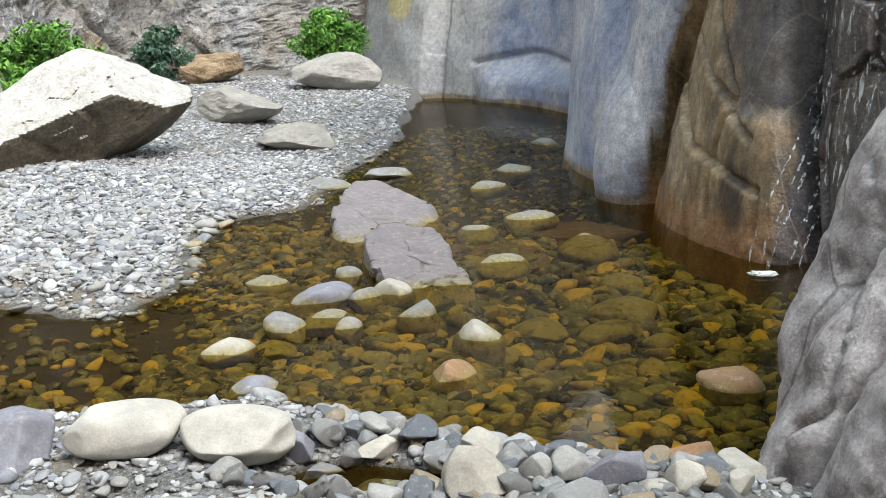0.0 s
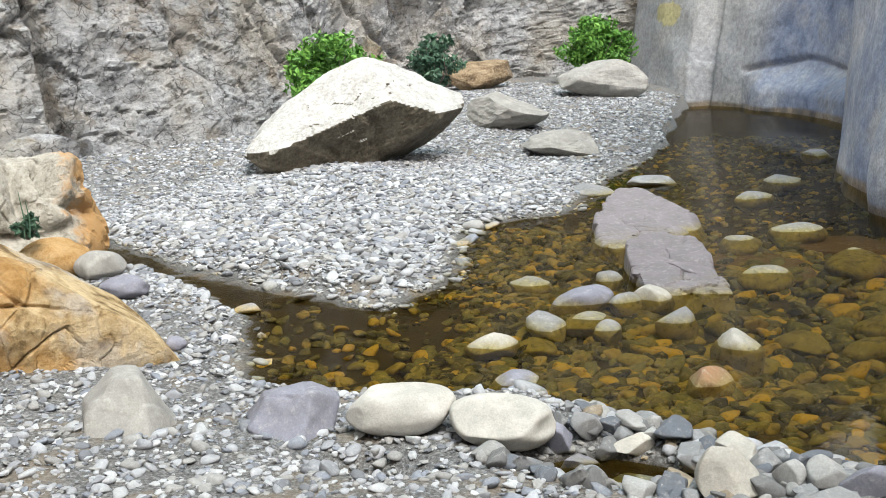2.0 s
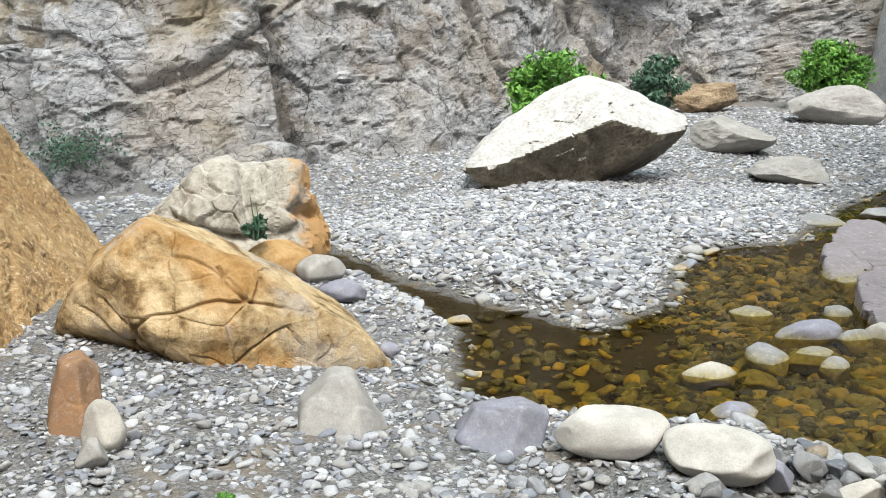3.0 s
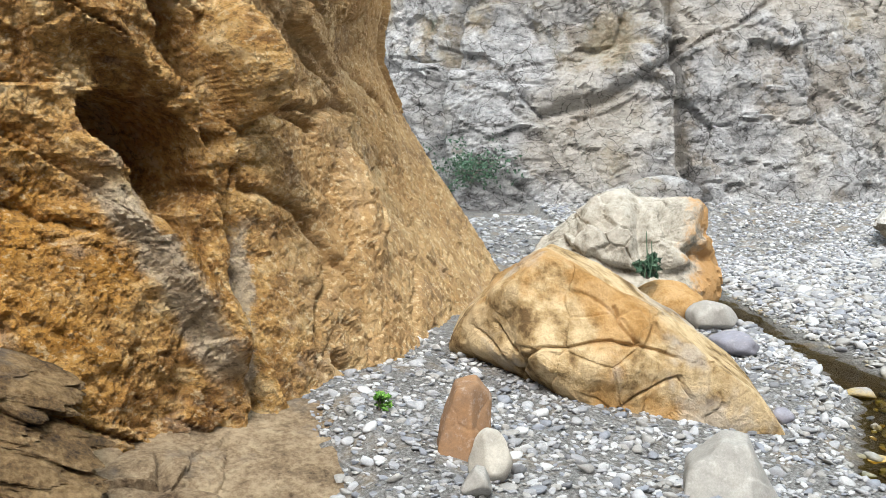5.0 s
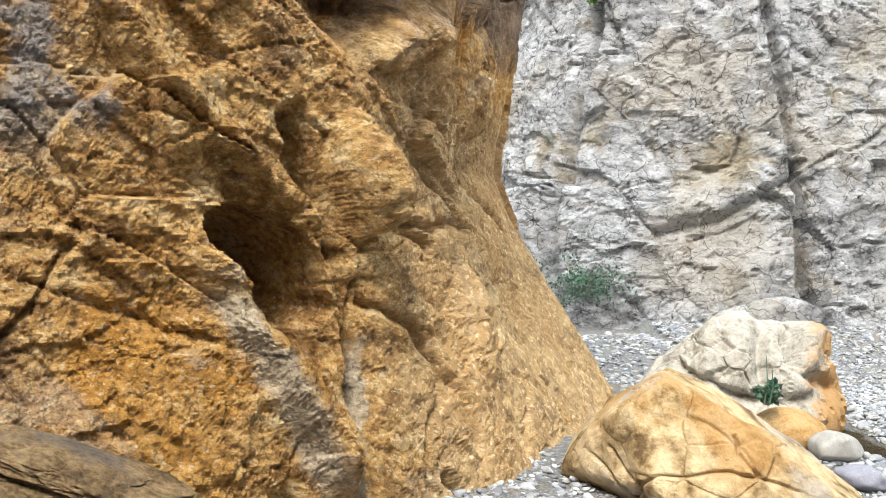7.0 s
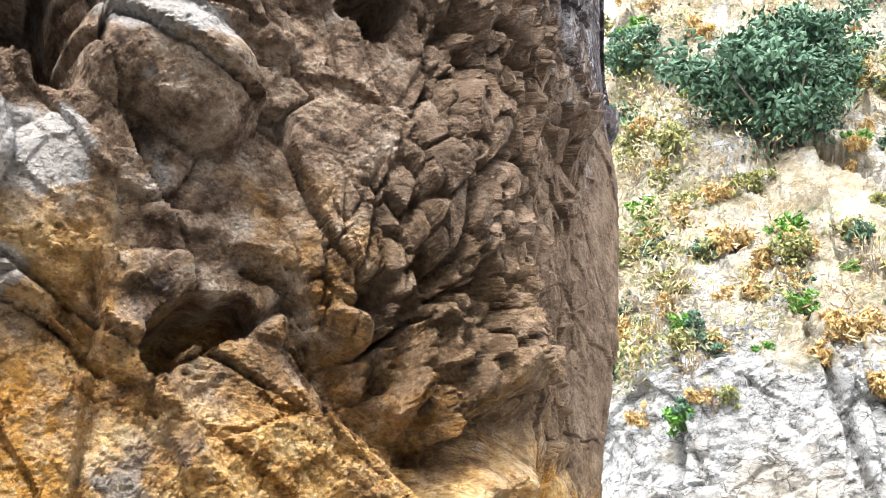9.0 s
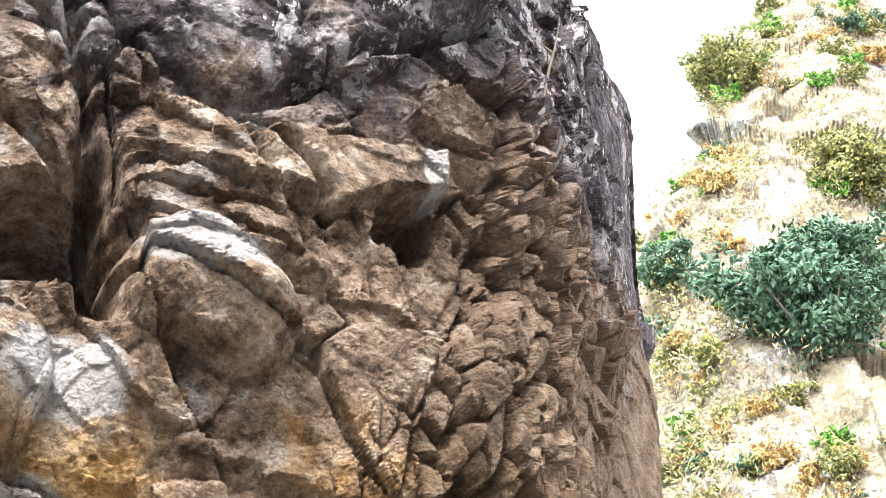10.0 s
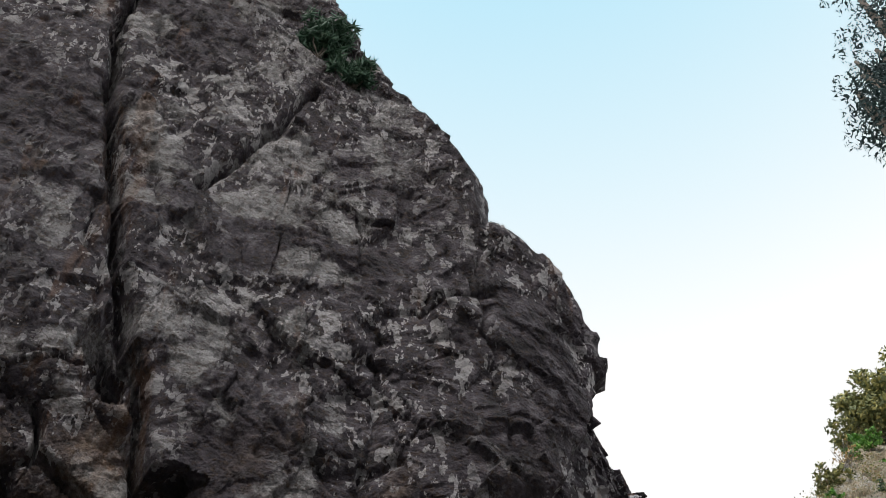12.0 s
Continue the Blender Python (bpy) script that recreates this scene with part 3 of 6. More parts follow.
def lumpy():
    """Pale grey stone with an ochre end."""
    m, nt, b = material("lumpy_stone", 0.9)
    mid, fine = tex(nt, 6, 8, 0.7), tex(nt, 40, 6, 0.7)
    pale = ramp(nt, ((0.36, (0.16, 0.14, 0.11)), (0.48, (0.38, 0.355, 0.30)), (0.62, (0.54, 0.51, 0.45))))
    nt.links.new(mathn(nt, "ADD", mathn(nt, "MULTIPLY", mid, 0.6), mathn(nt, "MULTIPLY", fine, 0.4)), pale.inputs[0])
    xyz = height_of(nt)
    end = band(nt, mathn(nt, "ADD", mathn(nt, "ADD", mathn(nt, "MULTIPLY", xyz[0], 0.66), mathn(nt, "MULTIPLY", xyz[1], 0.75)), mathn(nt, "MULTIPLY", mid, 0.8)), 0.22, 0.40)
    col = mix(nt, mathn(nt, "MULTIPLY", end, 0.85), pale.outputs[0], (0.42, 0.22, 0.06))
    nt.links.new(col, b.inputs["Base Color"])
    n1 = bump(nt, b, mid, 0.6, 0.05)
    bump(nt, b, fine, 0.6, 0.012, n1)
    return m


LUMPY = lumpy()
RED = stone_mat("rusty_stone", ((0.0, (0.30, 0.165, 0.08)), (1.0, (0.36, 0.215, 0.115))), 0.85, True)


# ---- mesh helpers ----
def mesh_from(name, verts, faces, mat, soft=True):
    me = bpy.data.meshes.new(name)
    verts, faces = np.asarray(verts, dtype=np.float32), np.asarray(faces, dtype=np.int32)
    k = faces.shape[1]
    me.vertices.add(len(verts))
    me.vertices.foreach_set("co", verts.ravel())
    me.loops.add(faces.size)
    me.loops.foreach_set("vertex_index", faces.ravel())
    me.polygons.add(len(faces))
    me.polygons.foreach_set("loop_start", np.arange(0, faces.size, k, dtype=np.int32))
    me.polygons.foreach_set("use_smooth", np.full(len(faces), soft))
    me.update(calc_edges=True)
    if mat:
        me.materials.append(mat)
    return me


def grid_faces(nu, nv, flip=False):
    a = (np.arange(nu - 1)[:, None] * nv + np.arange(nv - 1)[None, :]).ravel()
    f = np.stack((a, a + nv, a + nv + 1, a + 1), 1)
    return f[:, ::-1] if flip else f


def ball(sub):
    bm = bmesh.new()
    bmesh.ops.create_icosphere(bm, subdivisions=sub, radius=1.0)
    v = np.array([x.co[:] for x in bm.verts])
    f = np.array([[x.index for x in p.verts] for p in bm.faces])
    bm.free()
    return v, f


BALLS = {n: ball(n) for n in (1, 2, 3, 4, 5, 6, 7)}


def stone_shape(size, seed, cuts=(), facets=5, cut=0.72, rough=0.06, sub=4, freq=1.6, seams=0.0):
    """A stone: a ball cut by planes, roughened. size: full lengths along x, y, z; the base is at z = 0."""
    v, f = BALLS[sub]
    v = v.copy()
    rnd = np.random.RandomState(seed)
    v += 0.22 * np.stack([fbm(v * 0.9 + 5 * k + seed * 3.1, 2, seed + k) for k in range(3)], 1)
    planes = list(cuts)
    for _ in range(facets):
        n = rnd.normal(size=3)
        planes.append((*(n / np.linalg.norm(n)), cut + rnd.uniform(-0.1, 0.14)))
    for a, b, c, off in planes:
        n = np.array((a, b, c), float)
        n /= np.linalg.norm(n)
        over = v @ n - off
        v -= np.where(over > 0, over * 0.93, 0)[:, None] * n
    out = v / np.maximum(np.linalg.norm(v, axis=1), 1e-6)[:, None]
    v += out * (rough * fbm(v * freq + seed * 1.7, 4, seed + 40))[:, None]
    if seams:
        v += out * blocks(v * 1.5 + seed + 0.35 * fbm(v * 2, 3, seed)[:, None], seed, seams, seams, seams * 0.9, 0.1, 0.035)[:, None]
    lo, hi = v.min(0), v.max(0)
    v = (v - (lo + hi) / 2) / (hi - lo) * np.array(size)
    v[:, 2] -= v[:, 2].min()
    return v, f


def stone(name, at, size, seed, mat, label, category="stone", turn=0, tilt=(0, 0), sink=0.12, group="", smooth_faces=True, **shape):
    """A thing: one stone resting at the place at, sunk a little into its bed."""
    v, f = stone_shape(size, seed, **shape)
    ob = new(name, mesh_from(name, v, f, mat, smooth_faces))
    ob.matrix_world = pose(at[0], at[1], at[2] - sink * size[2], tilt[0], tilt[1], turn)
    return tagged(ob, label, category, group, "")


def edges(outline, upright=True, lean=0.0):
    """Cutting planes through the sides of a convex outline, given from above (x, y) or from the front (x, z); lean: how far each side tips outwards below."""
    p = np.array(outline, float)
    c, out = p.mean(0), []
    for a, b in zip(p, np.roll(p, -1, 0)):
        n = np.array((b[1] - a[1], a[0] - b[0]))
        n /= np.linalg.norm(n)
        n = n if n @ (a - c) > 0 else -n
        out.append((n[0], 0, n[1], n @ a) if upright else (n[0], n[1], lean, n @ a))
    return out


def cut_rock(name, at, planes, mat, label, category="boulder", turn=0, joints=(), joint=0.03, deep=0.03, soft=0.02, rough=0.02, freq=3.0, chips=0.0, seed=1, sub=6, upright=True, group=""):
    """A rock cut by planes (x, y, z and their distance from its middle), its edges a little worn. joints: lines on its front (or top) face along which it is cracked."""
    d, f = BALLS[sub]
    P = np.array(planes, float)
    size = np.linalg.norm(P[:, :3], axis=1)
    N, off = P[:, :3] / size[:, None], P[:, 3] / size
    dots = d @ N.T
    reach = np.where(dots > 1e-3, off / np.maximum(dots, 1e-3), 1e3)
    low = reach.min(1)
    r = low - soft * np.log(np.exp(-np.clip((reach - low[:, None]) / soft, 0, 60)).sum(1))
    v = d * np.maximum(r, 0.01)[:, None]
    r = rough * fbm(v * freq + seed * 1.7, 4, seed + 40)
    if chips:
        w = v + 0.05 * np.stack([fbm(v * 3 + 5 * k, 2, seed + k) for k in range(3)], 1)
        r = r + blocks(w * 4.5 / size.mean() + seed, seed, chips, chips * 1.6, chips * 0.6, 0.05, 0.03)
    wander = [0.035 * fbm(v * 4 + 11 * k, 3, seed + 60 + k) for k in (0, 1)]
    for line in joints:
        r = r - deep * crack(v[:, 0] + wander[0], (v[:, 2] if upright else v[:, 1]) + wander[1], line, joint) * smooth(0.0, -0.1, v[:, 1] if upright else -v[:, 2])
    v = v + d * r[:, None]
    ob = new(name, mesh_from(name, v, f, mat, sub < 6))
    ob.matrix_world = pose(*at, 0, 0, turn)
    return tagged(ob, label, category, group)


# ---- ground ----
POOL = np.array([(0.5, 3.28), (-0.5, 3.42), (-0.9, 3.5), (-1.4, 3.66), (-1.86, 3.84), (-2.3, 3.72), (-2.7, 3.58), (-3.1, 3.55),
                 (-3.85, 4.5), (-4.8, 5.02), (-6.2, 5.62), (-7.6, 6.3), (-7.7, 6.55), (-6.7, 6.06), (-5.0, 5.34), (-3.75, 4.95),
                 (-3.25, 4.83), (-3.3, 5.7), (-3.9, 7.25), (-3.35, 7.9), (-3.85, 9.7), (-3.9, 11.2), (-5.0, 15.4), (-5.8, 18.6),
                 (-3.7, 17.0), (-1.6, 14.6), (-0.4, 9.6), (0.4, 7.9), (1.2, 6.2), (1.4, 4.2)])
PUDDLES = ((-1.25, 3.13, 0.32, 0.12), (-2.05, 2.75, 0.22, 0.10))


def inside(poly, x, y):
    """Signed distance to a closed outline: below zero inside."""
    d, odd = np.full(x.shape, 1e9), np.zeros(x.shape, bool)
    for (x0, y0), (x1, y1) in zip(poly, np.roll(poly, -1, 0)):
        ex, ey = x1 - x0, y1 - y0
        t = np.clip(((x - x0) * ex + (y - y0) * ey) / (ex * ex + ey * ey), 0, 1)
        d = np.minimum(d, np.hypot(x - x0 - t * ex, y - y0 - t * ey))
        odd ^= ((y0 > y) != (y1 > y)) & (x < ex * (y - y0) / (ey if ey else 1e-9) + x0)
    return np.where(odd, -d, d)


def ground_z(x, y):
    x, y = np.asarray(x, float), np.asarray(y, float)
    s = inside(POOL, x, y)
    flat = np.stack((x, y, np.zeros_like(x)), -1).reshape(-1, 3)
    s = s + (0.10 * fbm(flat * 1.7, 3, 5)).reshape(x.shape)
    deep = -0.05 - 0.06 * smooth(0, 1.2, -s) - 0.14 * smooth(-1.8, -0.3, x) * smooth(4.2, 5.2, y) * smooth(0.2, 1.2, -s)
    near = y < 4.4 + 0.35 * (-3.2 - x) * (x < -3.2)
    beach = 0.10 * smooth(0, 0.35, s) + 0.28 * smooth(0.2, 3.5, s) + 0.03 * np.clip(y - 10, 0, 12)
    bank = 0.10 * smooth(0, 0.25, s) + 0.13 * smooth(0.4, 2.2, s)
    z = np.where(s < 0, deep * smooth(0, 0.12, -s), np.where(near, bank, beach))
    z = z + 0.09 * smooth(-2.4, -4.2, x) * smooth(3.8, 2.6, y)
    z = z - 0.16 * smooth(1.75, 1.15, y) * smooth(-3.0, -3.6, x)
    for px, py, pr, pd in PUDDLES:
        z = z - (pd + 0.09) * np.exp(-(((x - px) / pr) ** 2 + ((y - py) / (pr * 0.5)) ** 2))
    return z + (0.03 * fbm(flat * 0.8 + 3, 3, 9)).reshape(x.shape)


def spread(lo, hi, step, far):
    core = np.arange(lo, hi + step / 2, step)
    out = step * np.cumsum(1.35 ** np.arange(1, 26))
    out = out[out < far]
    return np.concatenate((lo - out[::-1], core, hi + out))


def build_ground():
    xs, ys = spread(-11, 3, 0.07, 500), spread(0.5, 19, 0.08, 500)
    gx, gy = np.meshgrid(xs, ys, indexing="ij")
    gz = ground_z(gx, gy)
    fine = np.stack((gx, gy, gz), -1).reshape(-1, 3)
    gz = gz + (0.012 * fbm(fine * 9, 2, 3)).reshape(gz.shape)
    ob = new("ground", mesh_from("ground", np.stack((gx, gy, gz), -1).reshape(-1, 3), grid_faces(len(xs), len(ys)), BED))
    return tagged(ob, "grey gravel gorge floor with a silty brown pool bed", "ground", kind="structure")


GROUND = build_ground()


def build_water():
    xs, ys = np.linspace(-9.5, 3, 60), np.linspace(1.5, 20, 80)
    gx, gy = np.meshgrid(xs, ys, indexing="ij")
    v = np.stack((gx, gy, np.zeros_like(gx)), -1).reshape(-1, 3)
    ob = new("water", mesh_from("water", v, grid_faces(60, 80), WATER))
    return tagged(ob, "clear shallow brown-tinted water of a still gorge pool", "water", kind="structure")


build_water()


# ---- cliffs ----
def along(points, n):
    """n evenly spaced points of a smooth line through the given ones, and the normals to its right."""
    p = np.array(points, float)
    t = np.r_[0, np.cumsum(np.linalg.norm(np.diff(p, axis=0), axis=1))]
    u = np.linspace(0, t[-1], 800)
    q = np.stack([np.interp(u, t, p[:, k]) for k in (0, 1)], 1)
    w = np.hanning(61)
    w /= w.sum()
    pad = np.concatenate((2 * q[0] - q[30:0:-1], q, 2 * q[-1] - q[-2:-32:-1]))
    q = np.stack([np.convolve(pad[:, k], w, "valid") for k in (0, 1)], 1)
    s = np.r_[0, np.cumsum(np.linalg.norm(np.diff(q, axis=0), axis=1))]
    q = np.stack([np.interp(np.linspace(0, s[-1], n), s, q[:, k]) for k in (0, 1)], 1)
    g = np.gradient(q, axis=0)
    g /= np.linalg.norm(g, axis=1)[:, None]
    return q, np.stack((g[:, 1], -g[:, 0]), 1), np.linspace(0, s[-1], n)


def cliff(name, foot, nu, zs, back, relief, mat, top=None, cap=0, base=-0.6, keep=None, run=None, dense=None, soft=True):
    """A rock wall over a foot line whose right side faces out. back(s, z): how far it leans away; relief(p, s, z): how far it stands out;
    top(s): its upper edge, past which cap rows run back."""
    q, n, s = along(foot, nu)
    if dense:  # from, to, and how many times finer
        lo, hi, times = dense
        u = np.linspace(0, s[-1], 3000)
        w = np.cumsum(1 + (times - 1) * smooth(lo - 0.5, lo + 0.5, u) * smooth(hi + 0.5, hi - 0.5, u))
        t = np.interp(np.linspace(w[0], w[-1], nu), w, u)
        q, n = (np.stack([np.interp(t, s, v[:, k]) for k in (0, 1)], 1) for v in (q, n))
        s = t
    zs = np.asarray(zs, float)
    S, Z = np.meshgrid(s, zs, indexing="ij")
    if top is not None:
        H = top(s)
        full = base if keep is None else keep
        Z = np.where(Z > full, full + (Z - full) / (zs[-1] - full) * (H[:, None] - full), Z)
    B = back(S, Z)
    P = np.stack((q[:, None, 0] - n[:, None, 0] * B, q[:, None, 1] - n[:, None, 1] * B, Z), -1)
    if run:
        far, way = run
        P[..., :2] += far(S, Z)[..., None] * np.array(way)
    if cap:
        run = (np.arange(1, cap + 1) / cap) ** 1.5
        ends = P[:, -1:, :]
        more = np.repeat(ends, cap, 1).copy()
        more[..., :2] -= n[:, None, :] * (run * 4.0)[None, :, None]
        more[..., 2] += (0.5 * np.sqrt(run) - 0.3 * run)[None, :]
        P = np.concatenate((P, more), 1)
        S = np.concatenate((S, np.repeat(S[:, -1:], cap, 1)), 1)
    nu_, nv = P.shape[:2]
    flat = P.reshape(-1, 3)
    du, dv = np.gradient(P, axis=0), np.gradient(P, axis=1)
    N = np.cross(du, dv).reshape(-1, 3)
    N /= np.maximum(np.linalg.norm(N, axis=1), 1e-9)[:, None]
    flat = flat + N * relief(flat, S.ravel(), flat[:, 2])[:, None]
    return new(name, mesh_from(name, flat, grid_faces(nu_, nv), mat, soft))


def oval(s, z, cs, cz, rs, rz, turn=0.0):
    """1 in the middle of an oval on a wall, 0 past its rim."""
    a = radians(turn)
    x, y = (s - cs), (z - cz)
    x, y = x * math.cos(a) + y * math.sin(a), -x * math.sin(a) + y * math.cos(a)
    return np.clip(1 - (x / rs) ** 2 - (y / rz) ** 2, 0, 1)


def crack(s, z, line, width):
    d = np.full(s.shape, 9.0)
    for (s0, z0), (s1, z1) in zip(line, line[1:]):
        es, ez = s1 - s0, z1 - z0
        t = np.clip(((s - s0) * es + (z - z0) * ez) / (es * es + ez * ez), 0, 1)
        d = np.minimum(d, np.hypot(s - s0 - t * es, z - z0 - t * ez))
    return np.exp(-(d / width) ** 2)


# the ochre wall: from behind the camera's left to the corner of the gorge
OCHRE_FOOT = ((-3.6, -4.5), (-3.8, -2.0), (-4.0, -0.5), (-4.1, 0.7), (-4.25, 1.5), (-4.8, 2.5), (-5.6, 3.37), (-6.62, 4.3), (-7.65, 4.75), (-9.6, 4.6))


def ochre_back(s, z):
    toe = smooth(5.8, 8.6, s)
    return 0.25 * np.clip(z, 0, 1) + toe * (0.46 * np.clip(z, 0, 1.8) - 0.14 * np.clip(z - 2, 0, 3)) + 0.02 * z


def ochre_top(s):
    return np.interp(s, (0, 3.6, 4.15, 4.5, 5.0, 5.35, 5.5, 5.6, 6.0, 6.4, 6.7, 6.85, 7.05, 8.0, 9.3, 9.7, 11, 14), (14.8, 13.8, 12.3, 11.15, 10.3, 9.6, 9.1, 8.45, 8.45, 8.3, 7.9, 7.5, 7.4, 7.55, 7.6, 7.2, 5.8, 4.5))


def ochre_relief(p, s, z):
    w = p + 0.16 * np.stack([fbm(p * 1.1 + 9 * k, 3, 70 + k) for k in range(3)], 1)
    vary = np.clip(0.75 + 1.1 * fbm(p * 0.8 + 4, 3, 90), 0.15, 1.6)
    fine = 0.06 * fbm(p * 5 + 3, 3, 77)
    ss, zz = s + fine, z + 0.06 * fbm(p * 5 + 13, 3, 78)
    # zones: pitted low face, broken middle, plain upper slab
    slab = smooth(0, 0.25, zz - np.interp(ss, (2, 3.8, 4.4, 4.7, 5.2, 6.1, 6.6), (6.2, 5.4, 5.05, 4.9, 5.35, 5.85, 6.3))) * smooth(6.05, 5.95, ss - 0.46 * np.clip(zz - 5.9, 0, 9))
    under = np.interp(ss, (4.9, 5.27, 5.6, 5.75, 6.07, 6.43, 7.2, 8.2), (3.4, 2.98, 2.66, 2.58, 2.40, 2.62, 2.75, 2.9))
    rough = smooth(-0.05, 0.3, zz - under) * smooth(4.9, 5.4, ss) * smooth(8.2, 7.0, ss) * (1 - slab) * smooth(6.2, 5.5, zz)
    rough = rough * smooth(-0.1, 0.3, ss - np.interp(zz, (2.4, 3.2, 3.6, 4.2, 6.0), (4.9, 5.1, 5.6, 5.85, 6.1)))
    mid = smooth(2.4, 2.9, zz) * (1 - slab)
    tilt = np.stack((w[:, 0], w[:, 1] * 0.75 - w[:, 2] * 0.66, (w[:, 2] * 0.75 + w[:, 1] * 0.66) * 2.2), 1)
    flatw = np.stack((w[:, 0], w[:, 1] + 0.35 * w[:, 2], w[:, 2] * 1.7), 1)
    calm = (1 - 0.8 * slab) * smooth(9.2, 8.2, s)
    corner = 0.22 + 0.78 * smooth(7.7, 6.6, s)
    low = smooth(2.7, 2.2, zz)
    sheer = smooth(5.75, 6.0, ss) * low  # the broad smooth face beside the corner
    r = 0.12 * fbm(p * 0.5, 3, 1) * (1 - 0.6 * slab) + 0.025 * fbm(w * 1.6, 4, 2)
    r += blocks(tilt * 0.7, 3, 0.07 + 0.03 * mid, 0.22 + 0.02 * mid, 0.06 + 0.05 * mid, 0.02, 0.014) * (1 - 0.85 * slab) * corner * (1 - 0.5 * sheer)
    r += blocks(w * np.array((4.6, 4.6, 1.7)), 5, 0.15, 0.20, 0.28, 0.02, 0.055) * rough * (0.5 + 0.5 * vary) * corner
    r += blocks(w * np.array((9.5, 9.5, 4.5)), 25, 0.05, 0.11, 0.10, 0.04, 0.06) * rough * corner
    r += vary * blocks(flatw * 1.3, 4, 0.10, 0.24, 0.03, 0.018, 0.014) * calm * (0.6 + 0.6 * mid) * (1 - 0.6 * rough) * (1 - 0.5 * sheer)
    r += vary * blocks(flatw * 3.6, 6, 0.04, 0.12, 0.012, 0.03, 0.02) * calm * (0.6 + 0.4 * mid) * (1 - 0.4 * sheer)
    r += blocks(tilt * 11.0, 16, 0.010, 0.035, 0.008, 0.08, 0.05, lump=0.01) * (1 - 0.5 * slab) * (0.4 + 0.6 * low) * (1 - 0.4 * sheer)
    r += 0.014 * fbm(tilt * 4.5, 4, 7, ridged=True) * calm + 0.005 * fbm(p * 17, 3, 8) * smooth(6.0, 5.6, z) + 0.006 * low * fbm(p * 40, 2, 9)
    r += slab * (blocks(tilt * 0.6, 18, 0.04, 0.12, 0.02, 0.03, 0.012) + blocks(w * 3.0, 19, 0.03, 0.09, 0.012, 0.06, 0.03) + blocks(w * 6, 20, 0.012, 0.05, 0.008, 0.08, 0.04))
    # the overhang above the low face, and the proud upper slab
    r += 0.10 * rough * smooth(3.3, 2.6, zz) + 0.06 * rough + 0.05 * slab + 0.16 * slab * smooth(4.9, 5.6, ss)
    r -= 0.26 * np.exp(-((zz - under + 0.08) / 0.13) ** 2) * smooth(5.1, 5.5, ss) * smooth(7.4, 6.6, ss)
    # hollows, with ragged rims
    hs, hz = ss + 0.15 * fbm(p * 2.6 + 31, 3, 79), zz + 0.12 * fbm(p * 2.6 + 47, 3, 84)
    r -= 0.80 * np.sqrt(oval(hs, hz, 5.58, 1.32, 0.30, 0.21, -48)) + 0.28 * np.sqrt(oval(hs, hz, 5.62, 1.04, 0.20, 0.10, -60)) + 0.14 * oval(ss, zz, 5.5, 1.58, 0.34, 0.1, -35)
    r -= 1.00 * np.sqrt(oval(hs, hz, 4.84, 2.86, 0.27, 0.12, 14)) + 0.5 * np.sqrt(oval(hs, hz, 4.66, 2.74, 0.12, 0.1, 0))
    r -= 1.6 * np.sqrt(oval(hs, hz, 3.92, 4.02, 0.27, 0.22, 0)) + 0.75 * np.sqrt(oval(hs, hz, 5.58, 4.50, 0.27, 0.15, 20))
    r -= 0.80 * np.sqrt(oval(hs, hz, 3.93, 5.48, 0.20, 0.13, 0))
    r -= 0.30 * np.sqrt(oval(hs, zz, 3.50, 6.15, 0.10, 0.42, 20))
    # swellings
    r += 0.30 * np.sqrt(oval(ss, zz, 4.62, 3.84, 0.42, 0.26, -20)) + 0.28 * np.sqrt(oval(ss, zz, 3.75, 3.35, 0.34, 0.36, 0))
    r += 0.14 * np.sqrt(oval(ss, zz, 4.65, 4.60, 0.50, 0.22, -8)) + 0.20 * np.sqrt(oval(ss, zz, 6.02, 1.66, 0.16, 0.26, 20))
    r += 0.10 * np.sqrt(oval(ss, zz, 5.08, 4.10, 0.12, 0.09, 0)) + 0.06 * np.sqrt(oval(ss, zz, 6.75, 2.35, 0.16, 0.36, 35))
    r += 0.10 * oval(ss, zz, 7.2, 1.0, 0.35, 0.3, 0)
    r += 0.16 * np.sqrt(oval(ss, zz, 3.3, 4.6, 0.75, 0.55, 0)) + 0.12 * oval(ss, zz, 5.2, 0.75, 0.5, 0.5, 0)
    # the broad slanting plate above the ledges
    plate = smooth(-0.02, 0.03, zz - np.interp(ss, (4.12, 4.6, 4.85, 5.22, 5.73), (4.48, 4.42, 4.44, 4.48, 4.72))) * smooth(-0.03, 0.03, np.interp(ss, (4.12, 4.43, 4.58, 4.95, 5.22, 5.73), (4.52, 4.70, 4.76, 4.86, 4.84, 4.92)) - zz) * smooth(4.1, 4.2, ss) * smooth(5.78, 5.70, ss)
    r = r * (1 - 0.6 * plate) + 0.12 * plate
    # stepped ledges
    step = (zz - 4.08) / 0.13
    r += 0.09 * (np.abs(step - np.round(step)) < 0.33) * smooth(4.15, 4.25, ss) * smooth(5.05, 4.85, ss) * smooth(4.0, 4.1, zz) * smooth(4.52, 4.42, zz)
    # the hanging chunk, its cleft, and the joints of the sheer face
    r += 0.13 * np.sqrt(oval(ss, zz, 6.03, 1.72, 0.19, 0.27, 10)) * smooth(1.42, 1.5, zz - 0.25 * (ss - 6.0))
    r -= 0.22 * crack(ss, zz, ((5.66, 1.95), (5.76, 1.65), (5.86, 1.38)), 0.05)
